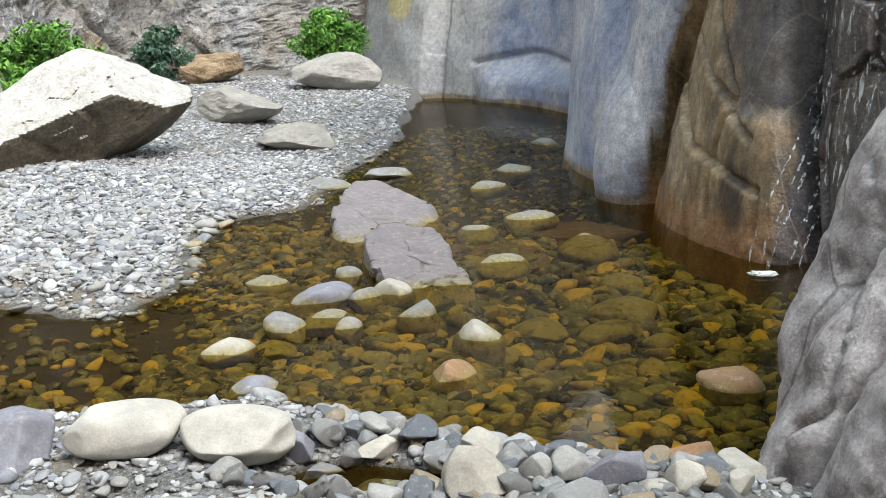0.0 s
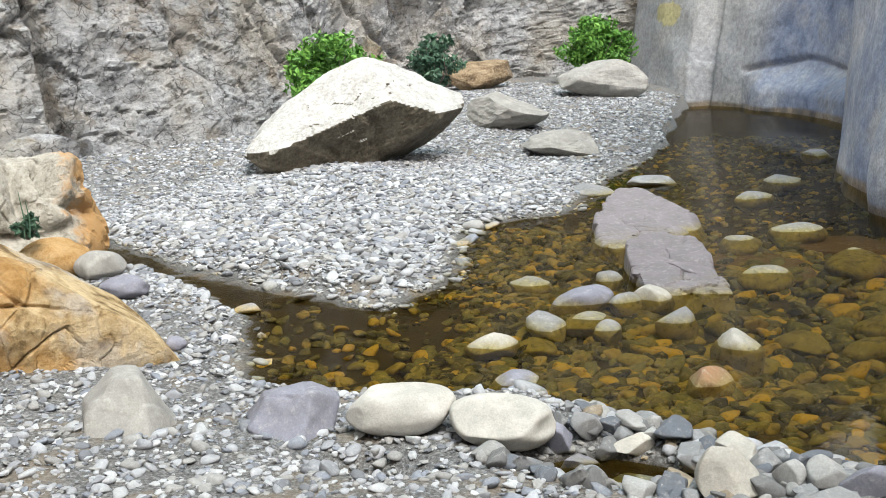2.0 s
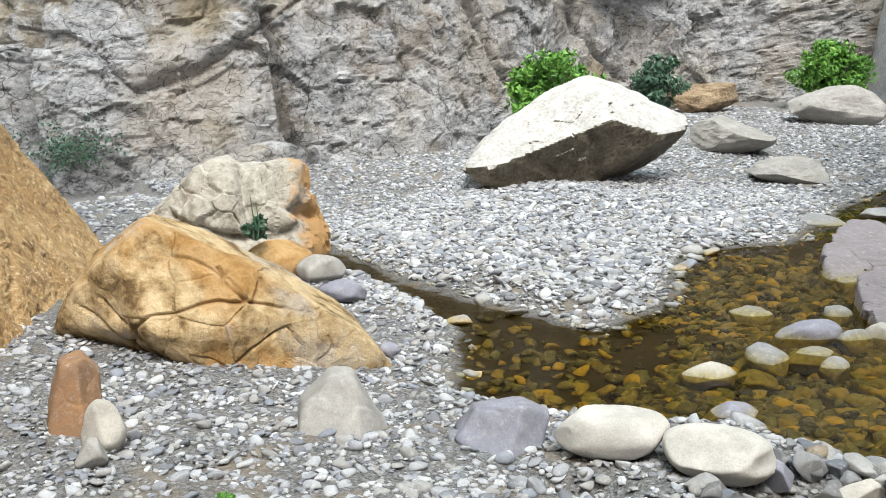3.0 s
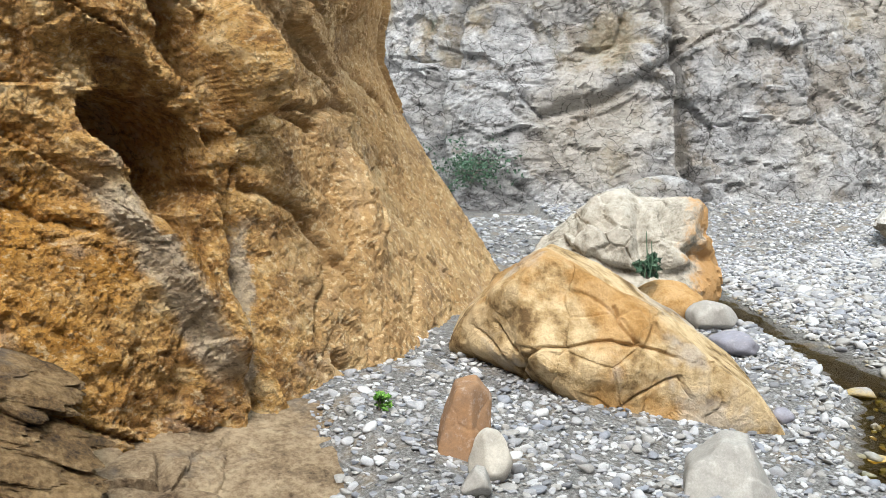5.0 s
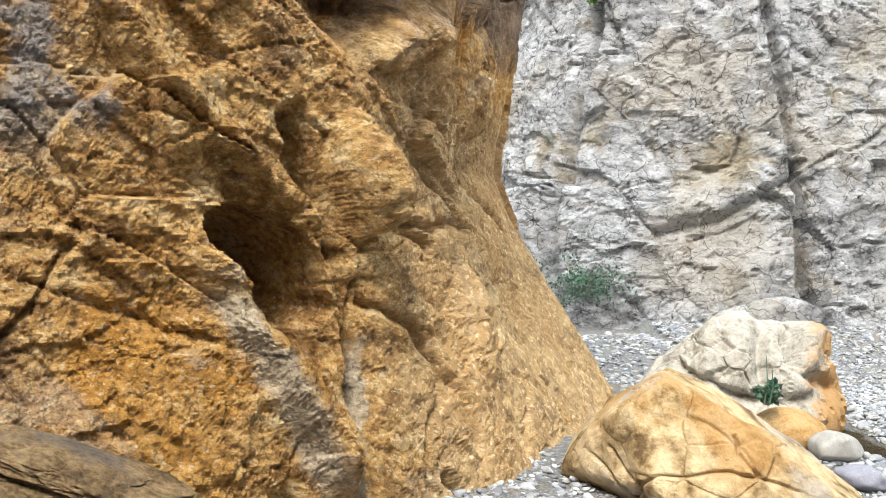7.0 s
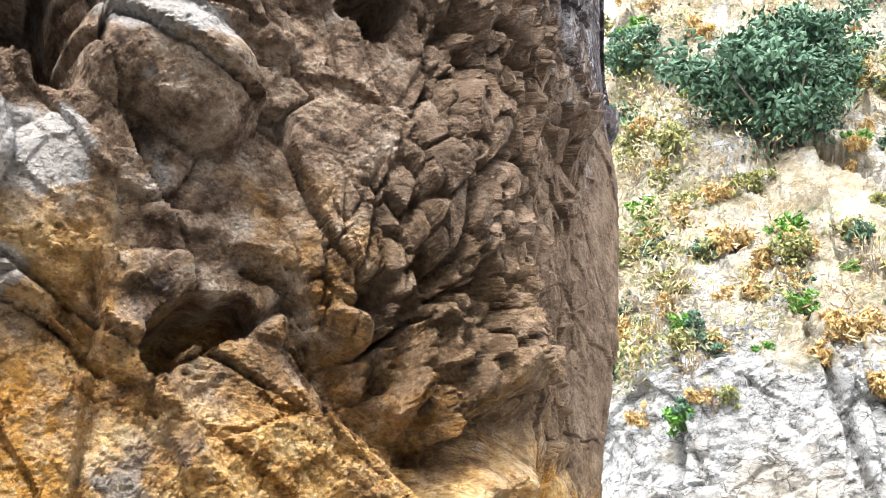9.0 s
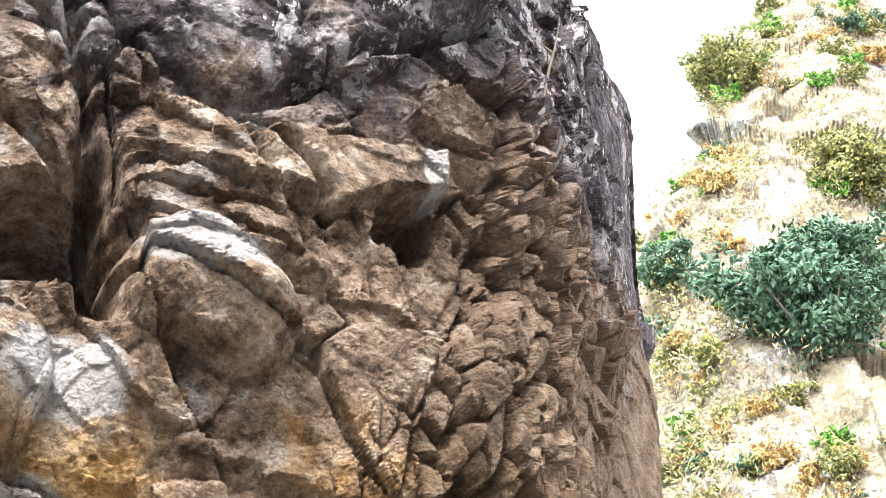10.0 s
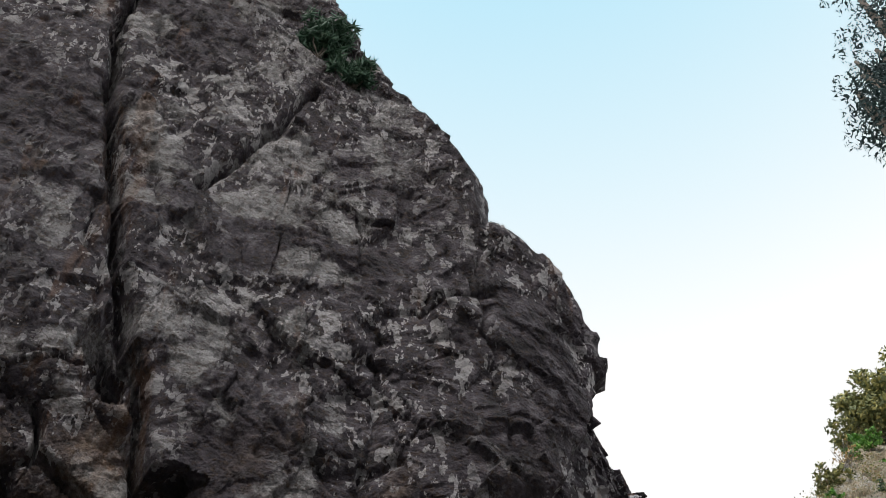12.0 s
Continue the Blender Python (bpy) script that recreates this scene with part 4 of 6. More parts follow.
    r -= 0.10 * crack(ss, zz, ((5.88, 1.38), (5.93, 1.0), (5.95, 0.69), (5.88, 0.4), (5.86, 0.2)), 0.035)
    r -= 0.06 * crack(ss, zz, ((6.0, 1.42), (6.3, 1.55), (7.1, 1.49), (8.04, 1.46)), 0.02) + 0.05 * crack(ss, zz, ((6.0, 1.2), (6.5, 1.02), (6.62, 0.8), (6.42, 0.62), (6.3, 0.45)), 0.02)
    r -= 0.05 * crack(ss, zz, ((6.6, 1.9), (7.3, 1.5), (7.6, 1.2), (7.95, 0.98), (7.85, 0.61), (7.2, 0.35)), 0.022) + 0.05 * crack(ss, zz, ((6.46, 0.42), (6.6, 0.3), (6.76, 0.18)), 0.025)
    r += 0.10 * np.sqrt(oval(ss, zz, 8.6, 2.35, 0.5, 0.35, 0)) - 0.08 * crack(ss, zz, ((6.61, 1.99), (7.6, 1.85), (8.4, 1.75), (9.2, 1.44)), 0.03)
    r -= 0.05 * np.sqrt(oval(ss, zz, 5.46, 0.55, 0.16, 0.26, -15)) + 0.05 * crack(ss, zz, ((4.6, 1.3), (5.0, 1.12), (5.25, 1.05)), 0.02)
    # blocks and ridges under the overhang
    r += 0.13 * np.sqrt(oval(ss, zz, 6.55, 2.42, 0.42, 0.16, 30)) + 0.12 * np.sqrt(oval(ss, zz, 4.25, 3.15, 0.26, 0.42, 0)) * smooth(2.80, 2.88, zz)
    r -= 0.12 * crack(ss, zz, ((5.0, 3.11), (5.2, 3.06), (5.38, 2.94)), 0.03) + 0.08 * crack(ss, zz, ((4.17, 2.95), (4.4, 2.80), (4.5, 2.6), (4.46, 2.2), (4.5, 1.9)), 0.03)
    r += 0.07 * crack(ss, zz, ((4.56, 2.78), (4.70, 2.6), (4.83, 2.38), (4.95, 2.15), (5.12, 1.95)), 0.06)
    r -= 0.30 * np.sqrt(oval(ss, zz, 5.77, 2.85, 0.05, 0.26, 0))
    # dark slots under the overhang
    for a0, z0, a1, z1, wide in ((5.62, 3.10, 5.70, 2.70, 0.045), (5.84, 3.25, 5.92, 2.75, 0.04), (5.98, 2.95, 6.06, 2.50, 0.05), (6.25, 3.3, 6.30, 2.85, 0.04), (6.55, 3.6, 6.62, 3.05, 0.04), (6.1, 4.0, 6.2, 3.55, 0.035)):
        r -= 0.45 * crack(ss, zz, ((a0, z0), (a1, z1)), wide)
    r -= 0.45 * np.sqrt(oval(hs, hz, 6.04, 2.50, 0.17, 0.09, 0))
    # worn ramps and joints
    r += 0.17 * crack(ss, zz, ((5.30, 1.34), (5.52, 0.95), (5.76, 0.57)), 0.10)
    r += 0.05 * crack(ss, zz, ((4.42, 2.82), (4.62, 2.72), (4.84, 2.36), (5.1, 2.0), (5.5, 1.72)), 0.05)
    r -= 0.80 * crack(ss, zz, ((4.20, 3.75), (4.17, 4.08), (4.08, 4.46)), 0.055) + 0.30 * crack(ss, zz, ((4.08, 4.46), (3.88, 5.12), (3.70, 6.0), (3.32, 7.0), (2.95, 8.4), (2.62, 9.7), (2.55, 11.0), (2.3, 13.5)), 0.04)
    r -= 0.20 * crack(ss, zz, ((3.95, 5.22), (4.39, 5.02), (4.62, 4.86), (4.8, 4.55)), 0.045) + 0.18 * crack(ss, zz, ((4.62, 4.86), (4.95, 4.68), (5.12, 4.45)), 0.04) + 0.14 * crack(ss, zz, ((4.68, 4.93), (5.18, 5.36), (6.12, 5.88)), 0.04)
    r -= 0.16 * crack(ss, zz, ((3.6, 8.1), (3.8, 8.5), (4.22, 10.0)), 0.04) + 0.04 * crack(ss, zz, ((4.9, 5.4), (4.95, 7.2)), 0.025)
    r -= 0.05 * crack(ss, zz, ((5.3, 8.2), (5.6, 7.4), (5.75, 6.2)), 0.03) + 0.05 * crack(ss, zz, ((5.2, 7.3), (5.7, 7.6)), 0.03)
    r -= 0.07 * crack(ss, zz, ((6.16, 1.46), (6.45, 1.52), (6.8, 1.42)), 0.03) + 0.05 * crack(ss, zz, ((6.4, 1.1), (6.7, 0.75), (6.75, 0.5)), 0.03)
    return r


OCHRE_Z = np.concatenate((np.linspace(-0.1, 6, 430), np.linspace(6.03, 12, 190)))
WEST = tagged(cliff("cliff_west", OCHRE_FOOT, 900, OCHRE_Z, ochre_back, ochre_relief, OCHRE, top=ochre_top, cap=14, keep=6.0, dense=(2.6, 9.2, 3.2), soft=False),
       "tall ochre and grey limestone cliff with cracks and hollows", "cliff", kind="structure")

# the pale wall across the gravel, running up into the far hillside
GREY_FOOT = ((-24, 6.0), (-15, 6.0), (-11.6, 6.2), (-10.6, 7.4), (-9.8, 9.0), (-9.2, 10.4), (-9.0, 12.2), (-9.2, 14.5), (-8.6, 17.5), (-7.0, 19.3), (-5.6, 19.6), (-2, 21))


def grey_back(s, z):
    return 0.22 * np.clip(z, -1, 5)


def grey_relief(p, s, z):
    w = p + 0.22 * np.stack([fbm(p * 0.8 + 9 * k, 3, 80 + k) for k in range(3)], 1)
    big = 1 + 1.6 * smooth(5, 14, z)
    r = 0.40 * big * fbm(p * 0.22, 3, 11) + 0.12 * fbm(w * 0.9, 4, 12)
    lay = np.stack((w[:, 0], w[:, 1], w[:, 2] * 1.5 + 0.5 * (w[:, 0] + w[:, 1]) * 0.5), 1)
    r += blocks(lay * 0.45, 13, 0.14 * big, 0.34 * big, 0.04, 0.02, 0.015)
    r += blocks(lay * 1.3, 14, 0.06, 0.20, 0.025, 0.03, 0.018) + blocks(lay * 3.6, 15, 0.03, 0.10, 0.015, 0.06, 0.03) + 0.02 * fbm(w * 5, 3, 17)
    # the long joint, the stepped ribs beside it, and the deep gully by the corner
    r -= 0.3 * crack(s, z, ((15.55, 0), (15.25, 0.9), (15.17, 2.2), (14.6, 5.5)), 0.06) + 0.5 * crack(s, z, ((12.3, 0.3), (12.0, 1.4), (12.1, 3.5), (11.6, 6)), 0.16)
    r += 0.22 * smooth(14.2, 14.9, s) * smooth(15.2, 15.1, s) * smooth(0.2, 0.9, z) + 0.2 * np.sqrt(oval(s, z, 14.35, 1.75, 0.7, 0.35, 25)) - 0.18 * crack(s, z, ((13.6, 1.35), (14.3, 1.5), (15.1, 1.9)), 0.08)
    r -= 0.16 * crack(s, z, ((18.1, 2.3), (18.6, 1.4), (19.2, 0.7)), 0.05) + 0.16 * crack(s, z, ((20.6, 2.4), (21.2, 1.6), (22.0, 1.1)), 0.06)
    return r


def grey_top(s):
    return np.interp(s, (0, 9.5, 11.5, 13.5, 15.5, 17.5, 20, 40), (15, 16, 18.7, 22.7, 27.7, 33, 39, 45))


GZ = np.concatenate((np.linspace(0, 5, 150), 5 + 45 * np.linspace(0.01, 1, 160) ** 1.4))
NORTH = tagged(cliff("cliff_north", GREY_FOOT, 540, GZ, grey_back, grey_relief, GREY, top=grey_top, keep=5.0, base=-0.3, dense=(9, 24, 3.0), soft=False, run=(lambda s, z: 0.70 * np.clip(z - 5, 0, 99), (-0.819, 0.574))),
       "pale grey rough rock wall rising to a steep hillside", "cliff", kind="structure")
# the smooth worn wall behind the pool, and the fall
WORN_FOOT = ((-7.2, 19.6), (-5.7, 18.2), (-4.9, 17.2), (-3.6, 16.2), (-2.5, 14.3), (-1.75, 11.6), (-1.25, 9.5), (-0.6, 7.8), (0.05, 6.3), (0.6, 5.8), (1.6, 5.4), (3.5, 4.6))


def worn_back(s, z):
    return 0.18 * np.clip(z, -1, 30)


# upright joints of the worn wall: where each stands at the water line, and how it leans
WORN_JOINTS = ((0.3, 0), (2.7, -0.02), (9.35, -0.58), (12.80, -0.12), (13.70, 0.36), (15.75, -0.30), (17.6, 0), (22, 0))


def worn_relief(p, s, z):
    """Smooth upright lobes between joints, worn round at the foot, with slanting cracks on the wet stretch."""
    q = s + 0.05 * fbm(p * 0.9, 3, 20)
    r = 0.12 * fbm(p * 0.45, 3, 21) + 0.035 * fbm(p * 1.6, 3, 22)
    for k, ((a, la), (b, lb)) in enumerate(zip(WORN_JOINTS, WORN_JOINTS[1:])):
        left, right = a + la * np.clip(z, 0, 2.5), b + lb * np.clip(z, 0, 2.5)
        u = np.clip((q - left) / (right - left), 0, 1) * 2 - 1
        swell = (0.32, -0.30, 0.34, 0.26, 0.16, 0.12, 0.1)[k]
        step = (0.10, -0.05, 0.05, 0.10, 0.04, -0.16, 0)[k]
        r += np.where((q >= left) & (q < right), swell * np.sqrt(np.clip(1 - u * u, 0, 1)) + step, 0)
        r -= 0.20 * np.exp(-((q - left) / 0.05) ** 2)
    # the pale swelling at the foot of the recess, and the rounded toe of the narrow lobe
    r += 0.26 * smooth(0.72 + 0.14 * fbm(p * 0.7, 2, 23), 0.25, z) * smooth(3.5, 4.4, s) * smooth(9.2, 8.4, s) + 0.10 * oval(s, z, 13.25, 0.28, 0.5, 0.6)
    r -= 0.08 * crack(s, z, ((3.6, 0.62), (5.0, 0.80), (6.6, 0.55), (8.6, 0.72)), 0.05)
    # slanting joints, and blocks stepped back between them
    r -= 0.06 * crack(s, z, ((14.02, 1.30), (14.10, 0.89), (14.62, 0.51), (15.0, 0.44), (15.44, 0.34)), 0.022) + 0.03 * smooth(0.0, 0.05, z - np.interp(s, (14.1, 14.62, 15.44), (0.89, 0.51, 0.34))) * smooth(14.05, 14.2, s) * smooth(15.6, 15.4, s)
    r -= 0.08 * crack(s, z, ((14.66, 1.40), (14.85, 1.05), (15.02, 0.80), (14.95, 0.5), (15.0, 0.1)), 0.022) + 0.05 * smooth(14.75, 14.95, s) * smooth(0.72, 0.86, z + 0.12 * (s - 15)) * smooth(15.75, 15.6, s)
    r -= 0.06 * crack(s, z, ((14.35, 1.2), (14.7, 0.95), (15.3, 0.62)), 0.02) + 0.05 * crack(s, z, ((15.45, 0.34), (15.5, 0.1)), 0.02)
    rough = smooth(15.5, 15.9, s)
    return r + 0.008 * fbm(p * 6, 3, 25) + rough * (blocks(p * np.array((3.0, 3.0, 1.6)), 26, 0.08, 0.16, 0.06, 0.06, 0.03) + 0.01 * fbm(p * 12, 3, 27)) + (1 - rough) * smooth(13.7, 13.9, s) * 0.012 * fbm(p * np.array((14, 14, 7)), 3, 28)


EAST = tagged(cliff("cliff_east", WORN_FOOT, 560, np.concatenate((np.linspace(-0.4, 2.4, 200), np.linspace(2.45, 10, 55))), worn_back, worn_relief, WORN, top=lambda s: np.interp(s, (0, 8, 12, 24), (4.0, 5.0, 9.0, 10.0)), keep=2.4, dense=(12.0, 16.4, 4.0)),
       "smooth water-worn blue-grey rock wall behind the pool", "cliff", kind="structure")

# the dry ridged buttress beside the bank
RIDGED_FOOT = ((1.7, 5.2), (0.83, 4.95), (0.29, 4.45), (0.07, 3.85), (0.18, 3.2), (0.50, 2.6), (1.6, 1.6), (3.2, 0.4), (4.2, -3), (4.0, -7))


def ridged_back(s, z):
    return 0.16 * np.clip(z, 0, 0.6) + 0.46 * np.clip(z - 0.4, 0, 3) + 0.1 * np.clip(z - 3, 0, 30)


def ridged_relief(p, s, z):
    a = s * 7.5 - z * 1.6 + 1.7 * fbm(p * np.array((1.3, 1.3, 0.8)), 3, 31)
    groove = np.abs(np.sin(a))
    fork = np.abs(np.sin(s * 5.0 + z * 3.2 + 2.6 * fbm(p * 1.8 + 7, 3, 35)))
    return 0.06 + 0.18 * fbm(p * 1.0, 3, 32) + 0.12 * groove ** 0.5 - 0.16 * np.exp(-(groove / 0.11) ** 2) - 0.05 * np.exp(-(fork / 0.07) ** 2) + 0.03 * fbm(p * 4, 4, 33) + 0.014 * fbm(p * 22, 3, 34)


tagged(cliff("cliff_south", RIDGED_FOOT, 420, np.concatenate((np.linspace(-0.3, 2, 140), np.linspace(2.05, 8.5, 50))), ridged_back, ridged_relief, RIDGED, dense=(0.3, 4.0, 3.0)),
       "dry grey ridged rock buttress beside the pool", "cliff", kind="structure")
# unseen rock added to close the gorge behind and hold back low light
tagged(cliff("cliff_rear_added", ((4.2, -6), (2, -8), (-1, -8.5), (-4.5, -6.5), (-3.5, -4.2)), 60, np.linspace(-0.6, 9, 45), lambda s, z: 0.12 * z,
             lambda p, s, z: 0.4 * fbm(p * 0.5, 4, 61), GREY), "unseen grey rock wall added behind to block low light", "cliff", kind="structure")


# ---- boulders ----
def on(x, y):
    return (x, y, float(ground_z(x, y)))


def facing(x, y):
    """The turn that sets a stone's front towards the open bank."""
    return math.degrees(math.atan2(-x, y))


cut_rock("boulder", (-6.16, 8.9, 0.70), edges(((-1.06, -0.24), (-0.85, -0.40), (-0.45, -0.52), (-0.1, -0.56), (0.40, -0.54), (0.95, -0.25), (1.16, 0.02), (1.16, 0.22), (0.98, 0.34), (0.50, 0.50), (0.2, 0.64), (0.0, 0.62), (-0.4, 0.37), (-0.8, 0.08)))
         + [(0.20, -0.80, -0.52, 0.31), (-0.28, -0.50, 0.82, 0.27), (0.85, -0.55, -0.35, 0.86), (0.5, -0.3, -0.9, 0.52), (0.45, -0.35, 0.82, 0.50), (0, 1, 0.2, 0.5), (-0.6, -0.75, -0.3, 0.86)], LIT_TOP,
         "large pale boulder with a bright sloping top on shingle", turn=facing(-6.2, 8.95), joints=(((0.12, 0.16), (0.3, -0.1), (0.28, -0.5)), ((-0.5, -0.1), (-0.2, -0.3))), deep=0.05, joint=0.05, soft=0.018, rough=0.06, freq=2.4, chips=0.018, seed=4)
cut_rock("boulder", (-4.22, 3.02, 0.44), edges(((-0.76, -0.12), (-0.70, 0.05), (-0.52, 0.24), (-0.29, 0.41), (0.0, 0.29), (0.38, 0.06), (0.64, -0.14), (0.90, -0.50), (0.7, -0.58), (-0.05, -0.52), (-0.35, -0.40), (-0.62, -0.24)))
         + [(0.12, -0.80, 0.50, 0.27), (-0.72, -0.62, 0.10, 0.47), (-0.55, -0.55, -0.65, 0.40), (0.45, -0.2, 0.8, 0.36), (0.8, -0.5, 0.25, 0.72), (0, 1, 0, 0.42), (0.15, -0.97, -0.05, 0.36)], PALE_OCHRE,
         "large cracked ochre boulder leaning by the cliff foot", turn=facing(-4.3, 3.2), joint=0.008, deep=0.028, soft=0.012, rough=0.05, freq=3.6, chips=0.014, seed=7, sub=7,
         joints=(((-0.52, 0.10), (-0.46, 0.03), (-0.36, -0.04)), ((-0.62, 0.05), (-0.5, -0.02), (-0.38, -0.12)), ((-0.36, 0.0), (-0.30, 0.04), (0.02, 0.05), (0.16, 0.02), (0.3, -0.02)), ((-0.36, 0.0), (-0.38, -0.12), (-0.3, -0.2), (-0.1, -0.28)),
                 ((-0.04, -0.46), (-0.06, -0.32), (0.12, -0.2), (0.32, -0.1), (0.38, -0.2), (0.36, -0.3)), ((0.5, -0.22), (0.44, -0.3), (0.46, -0.45)), ((0.0, 0.18), (0.03, 0.12), (0.12, 0.04))))
cut_rock("boulder", (-6.6, 5.05, 0.42), edges(((-0.72, -0.1), (-0.55, 0.14), (-0.2, 0.36), (0.25, 0.44), (0.55, 0.40), (0.64, 0.15), (0.72, -0.25), (0.5, -0.5), (-0.6, -0.5)))
         + [(-0.1, -0.75, 0.62, 0.34), (0.85, -0.5, 0.05, 0.56), (-0.5, -0.5, 0.7, 0.38), (0, 1, 0, 0.4), (0.1, -1, 0, 0.42)], LUMPY,
         "pale lumpy boulder with an ochre end", turn=facing(-6.35, 4.95), joint=0.05, deep=0.09, soft=0.03, rough=0.16, freq=2.6, chips=0.03, seed=9, joints=(((0.3, 0.45), (0.42, 0.1), (0.7, -0.05)), ((-0.5, 0.1), (-0.1, -0.1), (0.4, -0.1)), ((0.1, 0.3), (0.16, 0.0))))
cut_rock("boulder", (-2.63, 7.25, -0.09), edges(((-0.52, 0.85), (-0.3, 0.9), (0.36, 0.42), (0.42, 0.12), (0.25, -0.25), (0.05, -0.6), (-0.2, -0.45), (-0.42, 0.1)), False, 0.15) + [(0.10, -0.12, 1, 0.16), (0.6, -0.1, 0.8, 0.28), (-0.7, -0.6, 0.7, 0.42), (0, 0, -1, 0.3)], MAUVE,
         "mauve slab standing half out of the water", joints=(((-0.4, 0.3), (0.0, 0.1), (0.4, 0.15)),), deep=0.03, soft=0.02, rough=0.04, freq=2.2, chips=0.025, seed=12, upright=False)
cut_rock("boulder", (-1.9, 6.02, -0.11), edges(((-0.58, 0.42), (-0.42, 0.72), (-0.1, 0.62), (0.0, 0.42), (0.38, -0.3), (0.52, -0.72), (0.28, -0.74), (-0.25, -0.3)), False, 0.12) + [(0.06, -0.08, 1, 0.18), (0.7, 0.3, 0.6, 0.30), (0.3, -0.9, 0.5, 0.46), (0, 0, -1, 0.25)], MAUVE,
         "flat mauve slab sloping into the water", joints=(((0.05, -0.62), (0.2, -0.3), (0.36, -0.25)), ((-0.4, 0.3), (-0.1, 0.1), (0.2, 0.05))), deep=0.035, joint=0.025, soft=0.015, rough=0.04, freq=2.6, chips=0.03, seed=13, upright=False)
stone("boulder", (-1.75, 6.75, -0.24), (1.05, 0.8, 0.16), 30, SILTY, "flat orange-brown silted rock just under the water", "boulder", turn=-30, sink=0, cuts=((0, 0, 1, 0.3),), facets=4, cut=0.75, sub=5)
stone("boulder", (-1.25, 7.55, -0.24), (0.85, 0.6, 0.16), 50, SILTY, "silted orange-brown rock under the pool water", "boulder", turn=20, sink=0, cuts=((0, 0, 1, 0.3),), facets=4, cut=0.75, sub=5)
stone("boulder", on(-4.75, 10.75), (0.85, 0.7, 0.28), 14, DULL, "flat dull grey boulder in the shingle", "boulder", turn=20, facets=9, cut=0.58, rough=0.09, freq=2.4, sub=5, smooth_faces=False)
stone("boulder", on(-6.0, 12.1), (1.05, 0.8, 0.5), 15, DULL, "dull grey boulder behind the pale one", "boulder", turn=15, facets=9, cut=0.58, rough=0.09, freq=2.4, sub=5, smooth_faces=False)
stone("boulder", on(-6.3, 16.0), (1.4, 0.9, 0.62), 16, DULL, "low grey boulder at the head of the beach", "boulder", turn=25, facets=9, cut=0.58, rough=0.09, freq=2.4, sub=5, smooth_faces=False)
stone("boulder", on(-8.4, 15.9), (1.15, 0.8, 0.5), 17, TAN, "brown angular boulder under the far wall", "boulder", turn=25, facets=9, cut=0.58, rough=0.09, freq=2.4, sub=5, smooth_faces=False)
stone("boulder", on(-5.75, 4.72), (0.50, 0.36, 0.30), 18, PALE_OCHRE, "rounded ochre stone wedged beside a boulder", "boulder", turn=40, facets=3, sub=4)
stone("boulder", on(-5.4, 4.8), (0.34, 0.28, 0.22), 19, DULL, "grey-brown stone beside the channel", "boulder", turn=60, facets=5, sub=4)
stone("boulder", on(-4.85, 4.45), (0.30, 0.24, 0.15), 20, SLATE, "slate-grey stone beside the channel", "boulder", turn=30, facets=4, sub=4)
cut_rock("boulder", (-3.57, 1.85, float(ground_z(-3.57, 1.85)) + 0.12), edges(((-0.10, -0.16), (-0.08, -0.02), (-0.03, 0.13), (0.05, 0.15), (0.11, 0.08), (0.10, -0.10), (0.03, -0.16)))
         + [(-0.4, -0.85, 0.2, 0.07), (0.75, -0.6, 0.15, 0.075), (0, 1, 0, 0.1)], RED, "rusty upright stone at the cliff foot", turn=facing(-3.57, 1.85), soft=0.006, rough=0.015, freq=8, chips=0.005, seed=24, sub=5)
stone("boulder", on(-3.32, 1.82), (0.15, 0.13, 0.2), 25, CREAM, "pale upright stone on the gravel", "boulder", turn=20, facets=6, cut=0.62, sub=4)
stone("boulder", on(-3.19, 1.68), (0.12, 0.11, 0.12), 26, DULL, "grey-green stone on the gravel", "boulder", turn=20, facets=6, cut=0.62, sub=4)
cut_rock("boulder", (-2.98, 2.64, 0.21), edges(((-0.19, -0.14), (-0.17, 0.03), (-0.05, 0.15), (0.04, 0.14), (0.12, 0.0), (0.2, -0.16), (0.0, -0.2)))
         + [(-0.2, -0.8, 0.55, 0.10), (0.8, -0.5, 0.3, 0.10), (0, 1, 0, 0.15)], DULL, "dull angular boulder on the gravel bank", turn=facing(-3.05, 2.68), soft=0.008, rough=0.02, freq=6, chips=0.005, seed=27, sub=5)
stone("boulder", on(-3.72, 3.66), (0.12, 0.1, 0.08), 28, SLATE, "small dark slate stone by the ochre boulder", "boulder", facets=5, sub=3)
stone("boulder", (-9.75, 7.95, 0.22), (1.3, 0.7, 0.55), 29, GREY, "pale slanted boulder against the far wall", "boulder", turn=50, tilt=(0, -14), facets=4, cut=0.65, sub=5)
# worn bedrock at the foot of the ochre wall
cut_rock("rock_ledge", (-3.85, 0.75, 0.05), edges(((-0.55, 1.0), (-0.1, 0.98), (0.22, 0.78), (0.42, 0.5), (0.55, 0.1), (0.58, -0.95), (-0.5, -1.2), (-0.7, 0.0)), False, 0.2) + [(0.16, 0.02, 1, 0.20), (0.5, 0.2, 0.8, 0.40), (0, 0, -1, 0.3)], TAN,
         "flat tan worn rock ledge along the cliff foot", "ledge", joints=(((-0.4, 0.5), (0.1, 0.3), (0.5, 0.4)), ((-0.2, -0.6), (0.0, 0.0), (0.3, 0.6))), deep=0.04, soft=0.02, rough=0.08, freq=3.0, chips=0.05, seed=31, upright=False)
